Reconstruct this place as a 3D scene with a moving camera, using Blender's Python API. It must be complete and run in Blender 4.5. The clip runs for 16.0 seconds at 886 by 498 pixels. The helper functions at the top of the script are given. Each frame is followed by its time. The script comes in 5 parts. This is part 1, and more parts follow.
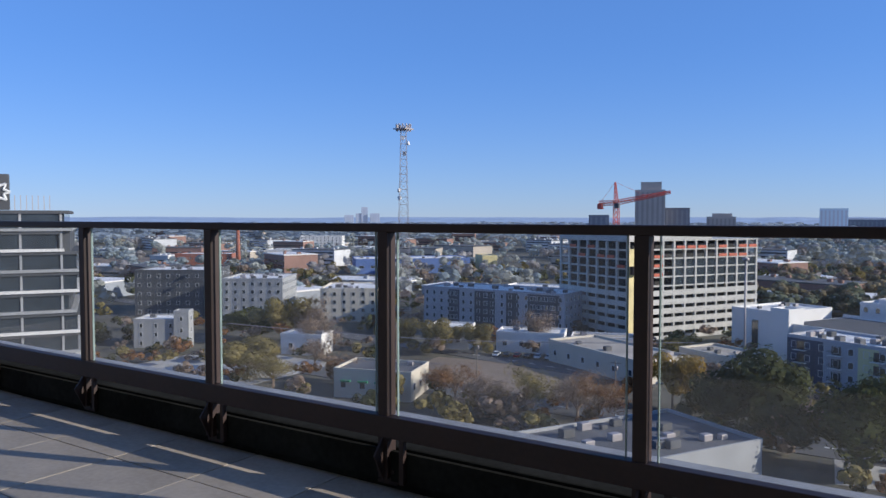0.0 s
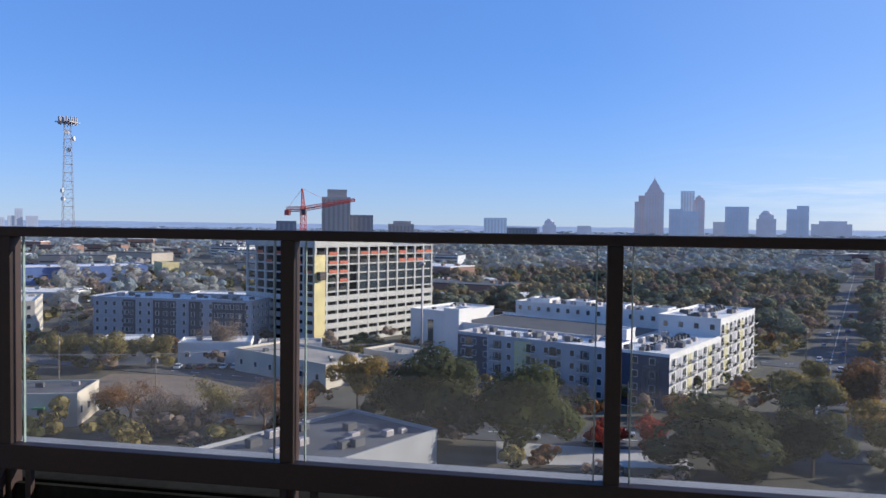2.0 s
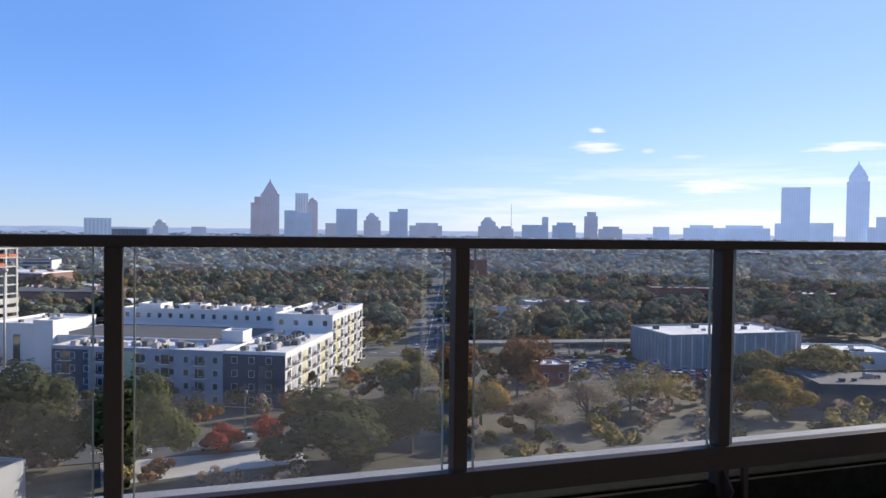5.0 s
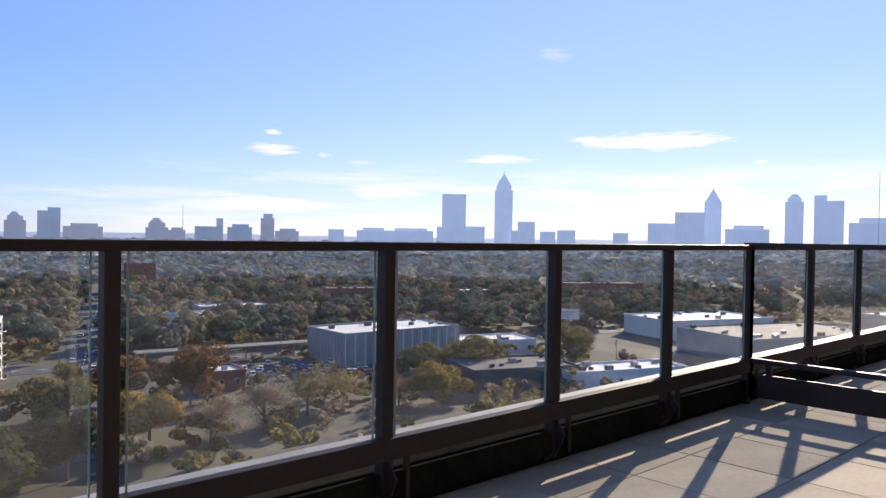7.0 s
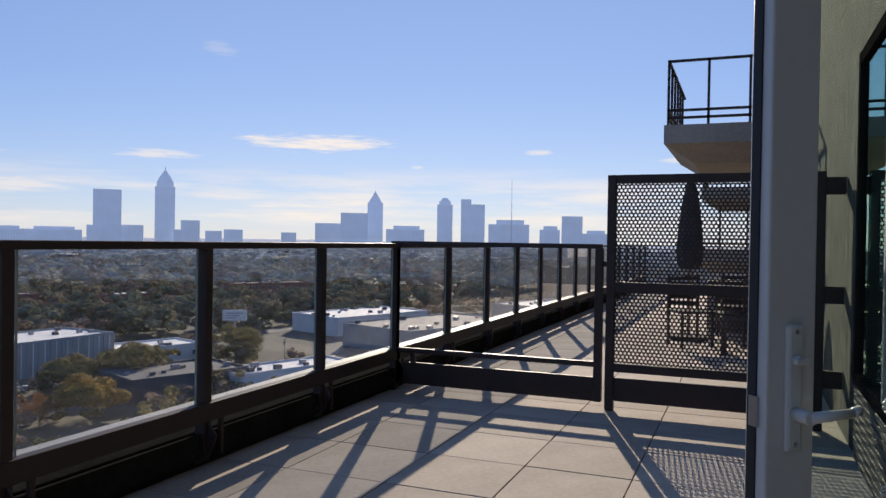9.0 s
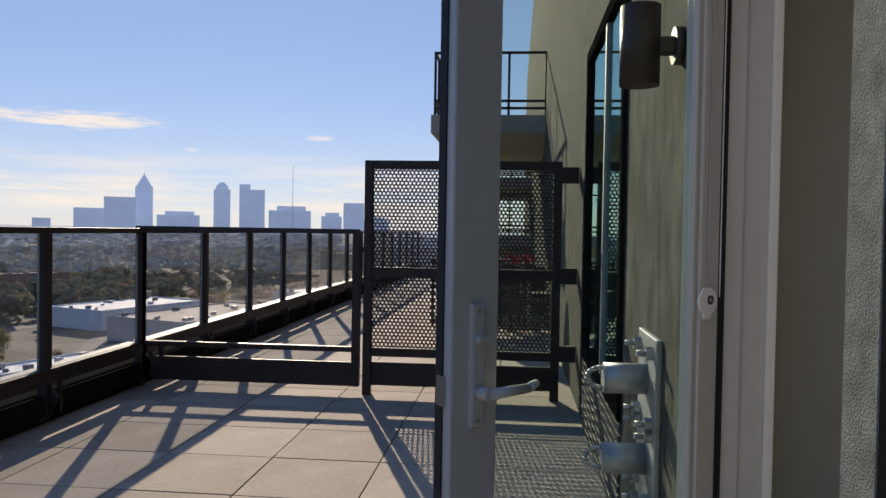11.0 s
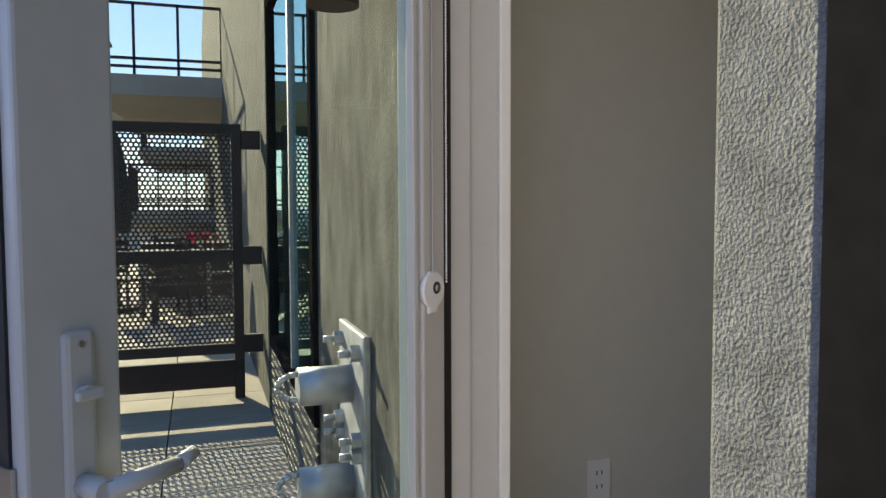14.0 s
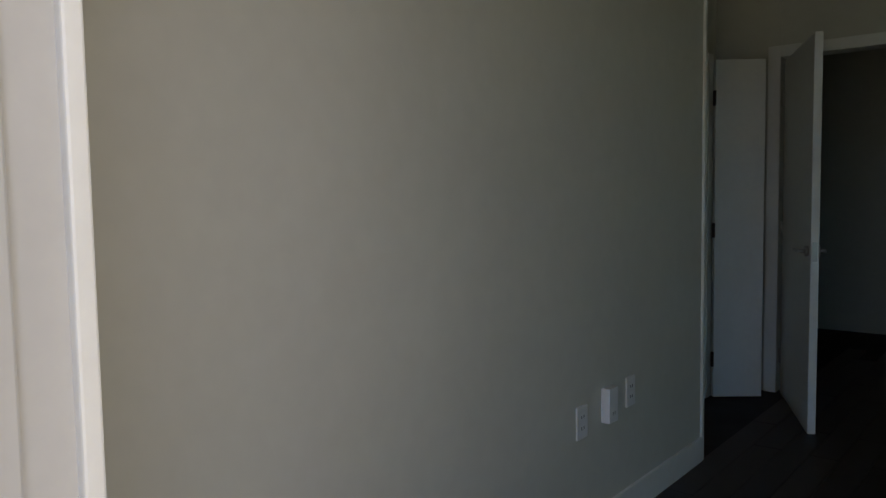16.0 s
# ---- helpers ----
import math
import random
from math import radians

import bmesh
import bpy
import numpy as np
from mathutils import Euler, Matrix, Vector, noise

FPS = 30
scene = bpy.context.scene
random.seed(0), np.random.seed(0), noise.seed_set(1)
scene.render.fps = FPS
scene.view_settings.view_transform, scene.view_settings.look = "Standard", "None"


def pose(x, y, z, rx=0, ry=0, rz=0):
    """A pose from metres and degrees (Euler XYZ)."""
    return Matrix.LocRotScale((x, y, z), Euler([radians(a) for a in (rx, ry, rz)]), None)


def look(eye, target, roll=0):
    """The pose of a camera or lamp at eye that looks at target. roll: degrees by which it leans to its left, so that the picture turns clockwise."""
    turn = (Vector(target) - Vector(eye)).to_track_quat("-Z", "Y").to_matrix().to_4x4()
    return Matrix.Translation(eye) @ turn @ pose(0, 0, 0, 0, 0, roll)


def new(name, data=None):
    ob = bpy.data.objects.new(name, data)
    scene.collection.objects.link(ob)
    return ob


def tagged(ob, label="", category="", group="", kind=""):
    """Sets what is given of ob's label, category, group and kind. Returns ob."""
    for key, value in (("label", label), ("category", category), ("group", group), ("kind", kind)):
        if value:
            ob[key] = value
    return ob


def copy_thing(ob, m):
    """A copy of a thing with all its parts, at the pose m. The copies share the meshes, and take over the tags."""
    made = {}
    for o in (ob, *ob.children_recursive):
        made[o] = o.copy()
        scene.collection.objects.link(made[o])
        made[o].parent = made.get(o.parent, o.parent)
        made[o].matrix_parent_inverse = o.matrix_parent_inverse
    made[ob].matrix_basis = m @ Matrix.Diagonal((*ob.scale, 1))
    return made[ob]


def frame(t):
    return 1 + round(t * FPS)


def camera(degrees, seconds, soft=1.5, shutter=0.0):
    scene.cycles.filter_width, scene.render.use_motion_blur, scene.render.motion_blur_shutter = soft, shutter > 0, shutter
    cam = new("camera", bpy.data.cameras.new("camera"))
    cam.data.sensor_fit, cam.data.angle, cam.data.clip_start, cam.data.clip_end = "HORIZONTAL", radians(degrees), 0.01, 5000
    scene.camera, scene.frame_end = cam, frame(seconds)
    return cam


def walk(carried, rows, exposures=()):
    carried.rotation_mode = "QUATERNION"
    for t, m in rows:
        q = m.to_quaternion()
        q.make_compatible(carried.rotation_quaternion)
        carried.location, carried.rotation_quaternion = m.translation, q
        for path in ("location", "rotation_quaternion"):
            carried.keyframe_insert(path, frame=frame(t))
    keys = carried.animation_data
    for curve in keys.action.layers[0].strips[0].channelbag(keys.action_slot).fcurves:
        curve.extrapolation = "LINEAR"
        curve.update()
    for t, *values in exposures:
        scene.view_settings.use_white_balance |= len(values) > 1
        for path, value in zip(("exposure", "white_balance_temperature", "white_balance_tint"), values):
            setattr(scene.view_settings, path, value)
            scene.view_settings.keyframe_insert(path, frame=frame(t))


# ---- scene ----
cam = camera(61.1, 16.0)
# seconds, x, y, z, heading (clockwise from +y), pitch, lean to the right
PATH = [
    (0.0, 0.129, -0.014, 1.283, -33.40, -2.46, 0.0),
    (0.5, 0.160, 0.010, 1.286, -26.40, -2.26, -0.2),
    (1.0, 0.200, 0.010, 1.285, -20.21, -2.01, -0.4),
    (1.5, 0.235, 0.012, 1.281, -14.75, -1.89, -0.6),
    (2.0, 0.283, 0.010, 1.281, -9.90, -1.86, -0.7),
    (2.5, 0.341, 0.014, 1.282, -4.88, -1.89, -0.9),
    (3.0, 0.400, 0.014, 1.282, -0.43, -1.89, -0.9),
    (5.5, 0.690, 0.058, 1.279, 24.20, -1.20, -0.8),
    (6.0, 0.700, 0.060, 1.277, 30.00, -1.00, -0.9),
    (6.5, 0.722, 0.075, 1.279, 36.40, -1.03, -0.9),
    (7.0, 0.722, 0.080, 1.279, 43.07, -0.92, -0.9),
    (7.5, 0.712, 0.061, 1.275, 49.65, -0.72, -0.9),
    (8.0, 0.720, 0.043, 1.276, 56.10, -0.63, -0.85),
    (8.5, 0.724, 0.010, 1.275, 62.04, -0.55, -0.9),
    (9.0, 0.728, -0.025, 1.273, 68.00, -0.57, -0.9),
    (9.5, 0.746, -0.058, 1.268, 73.58, -0.72, -0.85),
    (10.0, 0.782, -0.097, 1.268, 78.37, -0.95, -0.75),
    (12.5, 1.003, -0.265, 1.258, 93.40, -1.89, -0.7),
    (13.0, 1.087, -0.237, 1.260, 98.48, -2.30, -0.1),
    (13.5, 1.216, -0.224, 1.262, 103.80, -2.90, 0.3),
    (14.0, 1.430, -0.245, 1.258, 108.20, -3.20, 0.2),
    (14.5, 1.600, -0.248, 1.258, 114.10, -3.30, 0.1),
    (15.0, 1.750, -0.254, 1.266, 122.80, -3.60, 0.3),
    (15.3, 1.833, -0.246, 1.268, 130.30, -3.90, 1.0),
    (15.5, 1.901, -0.280, 1.270, 134.00, -4.00, 1.2),
    (15.7, 1.948, -0.354, 1.270, 136.60, -4.10, 1.2),
    (16.0, 2.024, -0.463, 1.270, 140.50, -4.10, 0.9),
]
walk(cam, [(t, pose(x, y, z, 90 + p, r, -h)) for t, x, y, z, h, p, r in PATH],
     exposures=[(0.0, 0.12, 6400, 10), (3.0, 0.45, 6800, 11), (5.5, 0.55, 7250, 12), (7.5, 0.60, 7900, 14), (9.0, 0.1, 7600, 13), (10.0, -0.05, 7800, 13), (12.5, 0.66, 8200, 14), (14.0, 1.2, 8400, 15), (15.0, 1.45, 8100, 14), (15.5, 1.72, 8400, 14), (16.0, 1.95, 8400, 13)])

# ---- sky and sun ----
SUN_HEADING, SUN_HEIGHT = 71.0, 20.5
world = bpy.data.worlds.new("sky")
scene.world = world
world.use_nodes = True
wn, wl = world.node_tree.nodes, world.node_tree.links
wn.clear()


def wnode(kind, **kw):
    n = wn.new(kind)
    for k, v in kw.items():
        n.inputs[k].default_value = v
    return n


def wmath(op, a, b=None, c=None, clamp=False):
    n = wn.new("ShaderNodeMath")
    n.operation, n.use_clamp = op, clamp
    for i, v in enumerate((a, b, c)):
        if v is None:
            continue
        if isinstance(v, (int, float)):
            n.inputs[i].default_value = v
        else:
            wl.new(v, n.inputs[i])
    return n.outputs[0]


sky_tex = wn.new("ShaderNodeTexSky")
sky_tex.sky_type, sky_tex.sun_disc = "NISHITA", False
sky_tex.sun_elevation, sky_tex.sun_rotation = radians(SUN_HEIGHT), radians(SUN_HEADING)
sky_tex.altitude, sky_tex.air_density, sky_tex.dust_density, sky_tex.ozone_density = 300, 1.0, 0.0, 3.0
coord = wn.new("ShaderNodeTexCoord")
sep = wn.new("ShaderNodeSeparateXYZ")
wl.new(coord.outputs["Generated"], sep.inputs[0])
# thin streaks of cloud low over the sunny half of the horizon
stretch = wn.new("ShaderNodeMapping")
stretch.inputs["Scale"].default_value = (2.2, 2.2, 26.0)
wl.new(coord.outputs["Generated"], stretch.inputs[0])
puff = wnode("ShaderNodeTexNoise", Scale=1.7, Detail=7.0, Roughness=0.62)
wl.new(stretch.outputs[0], puff.inputs["Vector"])
toward = wmath("ADD", wmath("MULTIPLY", sep.outputs[0], math.sin(radians(72))), wmath("MULTIPLY", sep.outputs[1], math.cos(radians(72))))
side = wmath("MULTIPLY_ADD", toward, 1.6, -0.55, clamp=True)
low = wmath("SUBTRACT", 1.0, wmath("MULTIPLY", wmath("ABSOLUTE", wmath("SUBTRACT", sep.outputs[2], 0.042)), 17.0), clamp=True)
mask = wmath("MULTIPLY", wmath("MULTIPLY", side, low), wmath("MULTIPLY_ADD", puff.outputs[0], 5.0, -2.3, clamp=True), clamp=True)
tuft = wnode("ShaderNodeTexNoise", Scale=9.0, Detail=7.0, Roughness=0.62)
wl.new(stretch.outputs[0], tuft.inputs["Vector"])
ragged = wmath("MULTIPLY_ADD", tuft.outputs[0], 2.6, -1.3)
bearing = wmath("MULTIPLY", wmath("ARCTAN2", sep.outputs[0], sep.outputs[1]), 180 / math.pi)
height = wmath("MULTIPLY", wmath("ARCSINE", sep.outputs[2]), 180 / math.pi)
# single small clouds: bearing, height, half length, half thickness in degrees, density
for c_az, c_el, c_w, c_h, c_d in ((58.2, 7.2, 6.0, 0.70, 0.85), (47.2, 5.9, 3.0, 0.36, 0.6), (75.4, 6.8, 1.2, 0.26, 0.55), (30.4, 6.3, 2.0, 0.55, 0.55), (30.2, 7.6, 0.7, 0.3, 0.5),
                                  (38.6, 3.4, 3.0, 0.6, 0.55), (51.4, 13.6, 1.3, 0.6, 0.16), (36.6, 5.5, 1.4, 0.2, 0.2), (33.9, 6.0, 0.6, 0.2, 0.3), (66.0, 5.6, 0.6, 0.2, 0.4), (86.0, 6.2, 2.0, 0.3, 0.6)):
    du = wmath("MULTIPLY", wmath("SUBTRACT", bearing, c_az), 1 / c_w)
    dv = wmath("MULTIPLY", wmath("SUBTRACT", height, c_el), 1 / c_h)
    inner = wmath("SUBTRACT", 1.0, wmath("SQRT", wmath("ADD", wmath("MULTIPLY", du, du), wmath("MULTIPLY", dv, dv))))
    body = wmath("MULTIPLY", wmath("MULTIPLY", wmath("ADD", inner, wmath("MULTIPLY", ragged, 0.95)), 1.45, clamp=True), c_d)
    mask = wmath("MAXIMUM", mask, wmath("MULTIPLY", body, wmath("MULTIPLY_ADD", inner, 2.5, 0.75, clamp=True)), clamp=True)
blend = wn.new("ShaderNodeMix")
blend.data_type = "RGBA"
wl.new(mask, blend.inputs[0])
soft_sky = wnode("ShaderNodeGamma", Gamma=0.5)
wl.new(sky_tex.outputs[0], soft_sky.inputs[0])
tone = wn.new("ShaderNodeMix")
tone.data_type, tone.blend_type = "RGBA", "MULTIPLY"
tone.inputs[0].default_value = 1.0
wl.new(soft_sky.outputs[0], tone.inputs[6])
pale = wn.new("ShaderNodeMix")
pale.data_type = "RGBA"
pale.inputs[6].default_value, pale.inputs[7].default_value = (1.0, 1.88, 3.75, 1), (2.25, 2.60, 3.62, 1)
sunward = wmath("ADD", wmath("ADD", wmath("MULTIPLY", sep.outputs[0], 0.877), wmath("MULTIPLY", sep.outputs[1], 0.328)), wmath("MULTIPLY", sep.outputs[2], 0.350))
near_sun = wmath("MULTIPLY", wmath("MULTIPLY_ADD", sunward, 1.35, -0.52, clamp=True), 0.82)
near_line = wmath("MULTIPLY", wmath("POWER", wmath("SUBTRACT", 1.0, wmath("MULTIPLY", wmath("ABSOLUTE", sep.outputs[2]), 4.5), clamp=True), 1.6), 0.52)
wl.new(wmath("ADD", near_sun, near_line, clamp=True), pale.inputs[0])
wl.new(pale.outputs[2], tone.inputs[7])
wl.new(tone.outputs[2], blend.inputs[6])
blend.inputs[7].default_value = (9.8, 9.6, 9.7, 1)
back = wnode("ShaderNodeBackground", Strength=0.088)
wl.new(blend.outputs[2], back.inputs[0])
wl.new(back.outputs[0], wn.new("ShaderNodeOutputWorld").inputs[0])

sun = new("sun", bpy.data.lights.new("sun", "SUN"))
sun.data.energy, sun.data.angle, sun.data.color = 5.0, radians(0.4), (1.0, 0.94, 0.85)
sx = math.sin(radians(SUN_HEADING)) * math.cos(radians(SUN_HEIGHT))
sy = math.cos(radians(SUN_HEADING)) * math.cos(radians(SUN_HEIGHT))
sun.matrix_world = look((sx * 50, sy * 50, math.sin(radians(SUN_HEIGHT)) * 50), (0, 0, 0))


# ---- materials ----
def M(name, col, rough=0.8, var=0.2, scale=1.0, bump=0.0, metal=0.0, each=0.0, leaf=0.0, spec=0.5, emit=0.0, streak=1.0, glow=0.45):
    """A painted or natural surface: colour varied by a coarse and a fine noise, with fine relief."""
    m = bpy.data.materials.new(name)
    m.use_nodes = True
    n, l = m.node_tree.nodes, m.node_tree.links
    bs = n["Principled BSDF"]
    bs.inputs["Roughness"].default_value, bs.inputs["Metallic"].default_value = rough, metal
    bs.inputs["Specular IOR Level"].default_value = spec
    tc = n.new("ShaderNodeTexCoord")
    mp = n.new("ShaderNodeMapping")
    mp.inputs["Scale"].default_value = (1, 1, streak)
    l.new(tc.outputs["Object"], mp.inputs[0])
    a, b = n.new("ShaderNodeTexNoise"), n.new("ShaderNodeTexNoise")
    a.inputs["Scale"].default_value, b.inputs["Scale"].default_value = scale, scale * 14
    a.inputs["Detail"].default_value, b.inputs["Detail"].default_value = 4, 3
    for t in (a, b):
        l.new(mp.outputs[0], t.inputs["Vector"])
    mix = n.new("ShaderNodeMath")
    mix.operation = "MULTIPLY_ADD"
    l.new(a.outputs[0], mix.inputs[0])
    mix.inputs[1].default_value = 1.3
    fine = n.new("ShaderNodeMath")
    fine.operation = "MULTIPLY_ADD"
    l.new(b.outputs[0], fine.inputs[0])
    fine.inputs[1].default_value, fine.inputs[2].default_value = 0.7, -0.5
    l.new(fine.outputs[0], mix.inputs[2])
    last = mix.outputs[0]
    if each or leaf:
        src = n.new("ShaderNodeObjectInfo").outputs["Random"] if each else n.new("ShaderNodeNewGeometry").outputs["Random Per Island"]
        add = n.new("ShaderNodeMath")
        add.operation = "MULTIPLY_ADD"
        l.new(src, add.inputs[0])
        add.inputs[1].default_value = each or leaf
        l.new(last, add.inputs[2])
        sub = n.new("ShaderNodeMath")
        sub.operation = "SUBTRACT"
        l.new(add.outputs[0], sub.inputs[0])
        sub.inputs[1].default_value = (each or leaf) / 2
        last = sub.outputs[0]
    ramp = n.new("ShaderNodeValToRGB")
    ramp.color_ramp.elements[0].color = (*[max(0, c * (1 - var)) for c in col], 1)
    ramp.color_ramp.elements[1].color = (*[min(1, c * (1 + var)) for c in col], 1)
    ramp.color_ramp.elements[0].position, ramp.color_ramp.elements[1].position = 0.15, 0.85
    l.new(last, ramp.inputs[0])
    l.new(ramp.outputs[0], bs.inputs["Base Color"])
    if bump:
        bp = n.new("ShaderNodeBump")
        bp.inputs["Strength"].default_value, bp.inputs["Distance"].default_value = min(1, bump * 50), bump
        l.new(b.outputs[0], bp.inputs["Height"])
        l.new(bp.outputs[0], bs.inputs["Normal"])
    if leaf:
        tl, mx = n.new("ShaderNodeBsdfTranslucent"), n.new("ShaderNodeMixShader")
        l.new(ramp.outputs[0], tl.inputs[0])
        mx.inputs[0].default_value = glow
        l.new(bs.outputs[0], mx.inputs[1])
        l.new(tl.outputs[0], mx.inputs[2])
        l.new(mx.outputs[0], n["Material Output"].inputs[0])
    if emit:
        l.new(ramp.outputs[0], bs.inputs["Emission Color"])
        bs.inputs["Emission Strength"].default_value = emit
    return m


def pane_glass(name, tint, gloss=(1.0, 1.0, 1.0), facing=0.03, dust=0.0):
    """Clear sheet glass: tinted see-through, with a mirror gloss that grows at grazing angles."""
    m = bpy.data.materials.new(name)
    m.use_nodes = True
    n, l = m.node_tree.nodes, m.node_tree.links
    n.clear()
    tr, gl, lw = n.new("ShaderNodeBsdfTransparent"), n.new("ShaderNodeBsdfGlossy"), n.new("ShaderNodeLayerWeight")
    lw.inputs[0].default_value = 0.5
    pw, fr = n.new("ShaderNodeMath"), n.new("ShaderNodeMath")
    pw.operation, fr.operation = "POWER", "MULTIPLY_ADD"
    l.new(lw.outputs["Facing"], pw.inputs[0])
    pw.inputs[1].default_value = 5.2
    l.new(pw.outputs[0], fr.inputs[0])
    fr.inputs[1].default_value, fr.inputs[2].default_value = 1.0 - facing, facing
    tr.inputs[0].default_value, gl.inputs["Roughness"].default_value = (*tint, 1), 0.0
    gl.inputs[0].default_value = (*gloss, 1)
    mx, out = n.new("ShaderNodeMixShader"), n.new("ShaderNodeOutputMaterial")
    l.new(fr.outputs[0], mx.inputs[0])
    l.new(tr.outputs[0], mx.inputs[1])
    l.new(gl.outputs[0], mx.inputs[2])
    l.new(mx.outputs[0], out.inputs[0])
    if dust:
        # a thin uneven film of dust that catches the sun
        tc, mp, ns, am = n.new("ShaderNodeTexCoord"), n.new("ShaderNodeMapping"), n.new("ShaderNodeTexNoise"), n.new("ShaderNodeMath")
        mp.inputs["Rotation"].default_value, mp.inputs["Scale"].default_value = (0, 0.6, 0), (0.7, 1.0, 3.5)
        l.new(tc.outputs["Object"], mp.inputs[0])
        l.new(mp.outputs[0], ns.inputs["Vector"])
        ns.inputs["Scale"].default_value, ns.inputs["Detail"].default_value = 1.1, 5
        am.operation = "MULTIPLY"
        l.new(ns.outputs[0], am.inputs[0])
        am.inputs[1].default_value = dust * 2
        tl, m2 = n.new("ShaderNodeBsdfTranslucent"), n.new("ShaderNodeMixShader")
        tl.inputs[0].default_value = (0.75, 0.75, 0.75, 1)
        l.new(am.outputs[0], m2.inputs[0])
        l.new(mx.outputs[0], m2.inputs[1])
        l.new(tl.outputs[0], m2.inputs[2])
        l.new(m2.outputs[0], out.inputs[0])
    return m


steel = M("dark_bronze_steel", (0.028, 0.0130, 0.0102), 0.55, 0.35, 3.0, 0.0006)
ledge = M("bare_aluminium", (0.30, 0.30, 0.305), 0.6, 0.25, 4.0, 0.0004, metal=0.2)
kerb_mat = M("dark_kerb_paint", (0.022, 0.022, 0.020), 0.85, 0.4, 2.0, 0.001, spec=0.0)
rail_glass = pane_glass("rail_glass", (0.945, 0.955, 0.955), dust=0.014)
glass_edge = M("polished_glass_edge", (0.30, 0.38, 0.36), 0.25, 0.15, 4.0)
door_glass = pane_glass("door_glass", (0.84, 0.91, 0.86))
window_glass = pane_glass("window_glass", (0.62, 0.72, 0.69), (0.62, 0.90, 0.86), 0.22)
paver_mat = M("concrete_paver", (0.385, 0.325, 0.265), 0.9, 0.2, 2.5, 0.0015, each=0.5)
bed_mat = M("joint_bed", (0.03, 0.03, 0.03), 0.95, 0.3, 5.0)
concrete = M("grey_green_concrete", (0.110, 0.107, 0.093), 0.95, 0.62, 11.0, 0.010, streak=0.45, spec=0.05)
stucco = M("rough_stucco", (0.205, 0.20, 0.188), 0.95, 0.35, 20.0, 0.012, spec=0.1)
white_frame = M("white_enamel_frame", (0.49, 0.48, 0.45), 0.35, 0.06, 2.0)
slat_metal = M("grey_slat_metal", (0.075, 0.072, 0.066), 0.6, 0.3, 6.0)
black_gasket = M("black_rubber", (0.012, 0.012, 0.012), 0.7, 0.2, 8.0)
dark_frame = M("dark_window_frame", (0.016, 0.0145, 0.014), 0.85, 0.3, 3.0, spec=0.0)
galvanised = M("galvanised_steel", (0.45, 0.46, 0.47), 0.55, 0.3, 18.0, 0.0005, metal=0.8)
wall_paint = M("warm_grey_wall_paint", (0.585, 0.573, 0.50), 0.75, 0.05, 1.2, 0.0006)
white_paint = M("white_trim_paint", (0.75, 0.745, 0.70), 0.45, 0.05, 2.0)
plank_mat = M("dark_stained_oak", (0.022, 0.016, 0.013), 0.5, 0.4, 3.0, 0.0008, each=0.6)
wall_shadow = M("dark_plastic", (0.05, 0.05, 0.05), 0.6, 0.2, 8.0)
nickel = M("satin_nickel", (0.5, 0.48, 0.45), 0.3, 0.1, 10.0, metal=0.9)
plastic_white = M("white_plastic", (0.75, 0.75, 0.74), 0.4, 0.04, 5.0)
lamp_metal = M("dark_bronze_lamp", (0.05, 0.03, 0.025), 0.5, 0.3, 6.0)
slab_mat = M("pale_slab_concrete", (0.42, 0.37, 0.31), 0.9, 0.2, 1.0, 0.002)


# ---- building helpers ----
def link(name, bm, mats, parent=None, label=""):
    me = bpy.data.meshes.new(name)
    bm.normal_update()
    bm.to_mesh(me)
    bm.free()
    for m in mats if isinstance(mats, (list, tuple)) else [mats]:
        me.materials.append(m)
    ob = new(name, me)
    if parent is not None:
        ob.parent = parent
    if label:
        ob["label"] = label
    return ob


def part(name, bm, material, parent, label=""):
    return link(name, bm, material, parent, label)


def box(x0, x1, y0, y1, z0, z1, bm=None, bevel=0.0, m=None, mat=0):
    bm = bm or bmesh.new()
    t = Matrix.LocRotScale(((x0 + x1) / 2, (y0 + y1) / 2, (z0 + z1) / 2), None, (x1 - x0, y1 - y0, z1 - z0))
    r = bmesh.ops.create_cube(bm, size=1, matrix=(m @ t) if m else t)
    fs = {f for v in r["verts"] for f in v.link_faces}
    for f in fs:
        f.material_index = mat
    if bevel:
        bmesh.ops.bevel(bm, geom=list({e for v in r["verts"] for e in v.link_edges}), offset=bevel, segments=2, affect="EDGES", profile=0.5)
    return bm


def rod(p, q, r, bm=None, n=8, r2=None, mat=0):
    bm = bm or bmesh.new()
    p, q = Vector(p), Vector(q)
    d = q - p
    m = Matrix.Translation((p + q) / 2) @ d.to_track_quat("Z", "Y").to_matrix().to_4x4()
    res = bmesh.ops.create_cone(bm, cap_ends=True, segments=n, radius1=r, radius2=r if r2 is None else r2, depth=d.length, matrix=m)
    for f in {f for v in res["verts"] for f in v.link_faces}:
        f.material_index = mat
        f.smooth = n > 6 and len(f.verts) == 4
    return bm


def thing(name, label, category, m=None, group="", kind=""):
    ob = new(name)
    ob.empty_display_size = 0.1
    if m is not None:
        ob.matrix_world = m
    return tagged(ob, label, category, group, kind)


def struct(name, bm, mats, label=""):
    return tagged(link(name, bm, mats), label or name.replace("_", " "), kind="structure")


# ---- terrace floor ----
FACADE, RAIL_Y, DIVIDER = -0.66, 2.76, 6.54
deck = struct("floor", box(-9.2, 24, FACADE, 3.1, -0.30, -0.05), bed_mat, "terrace floor of square concrete pavers on a dark bed")

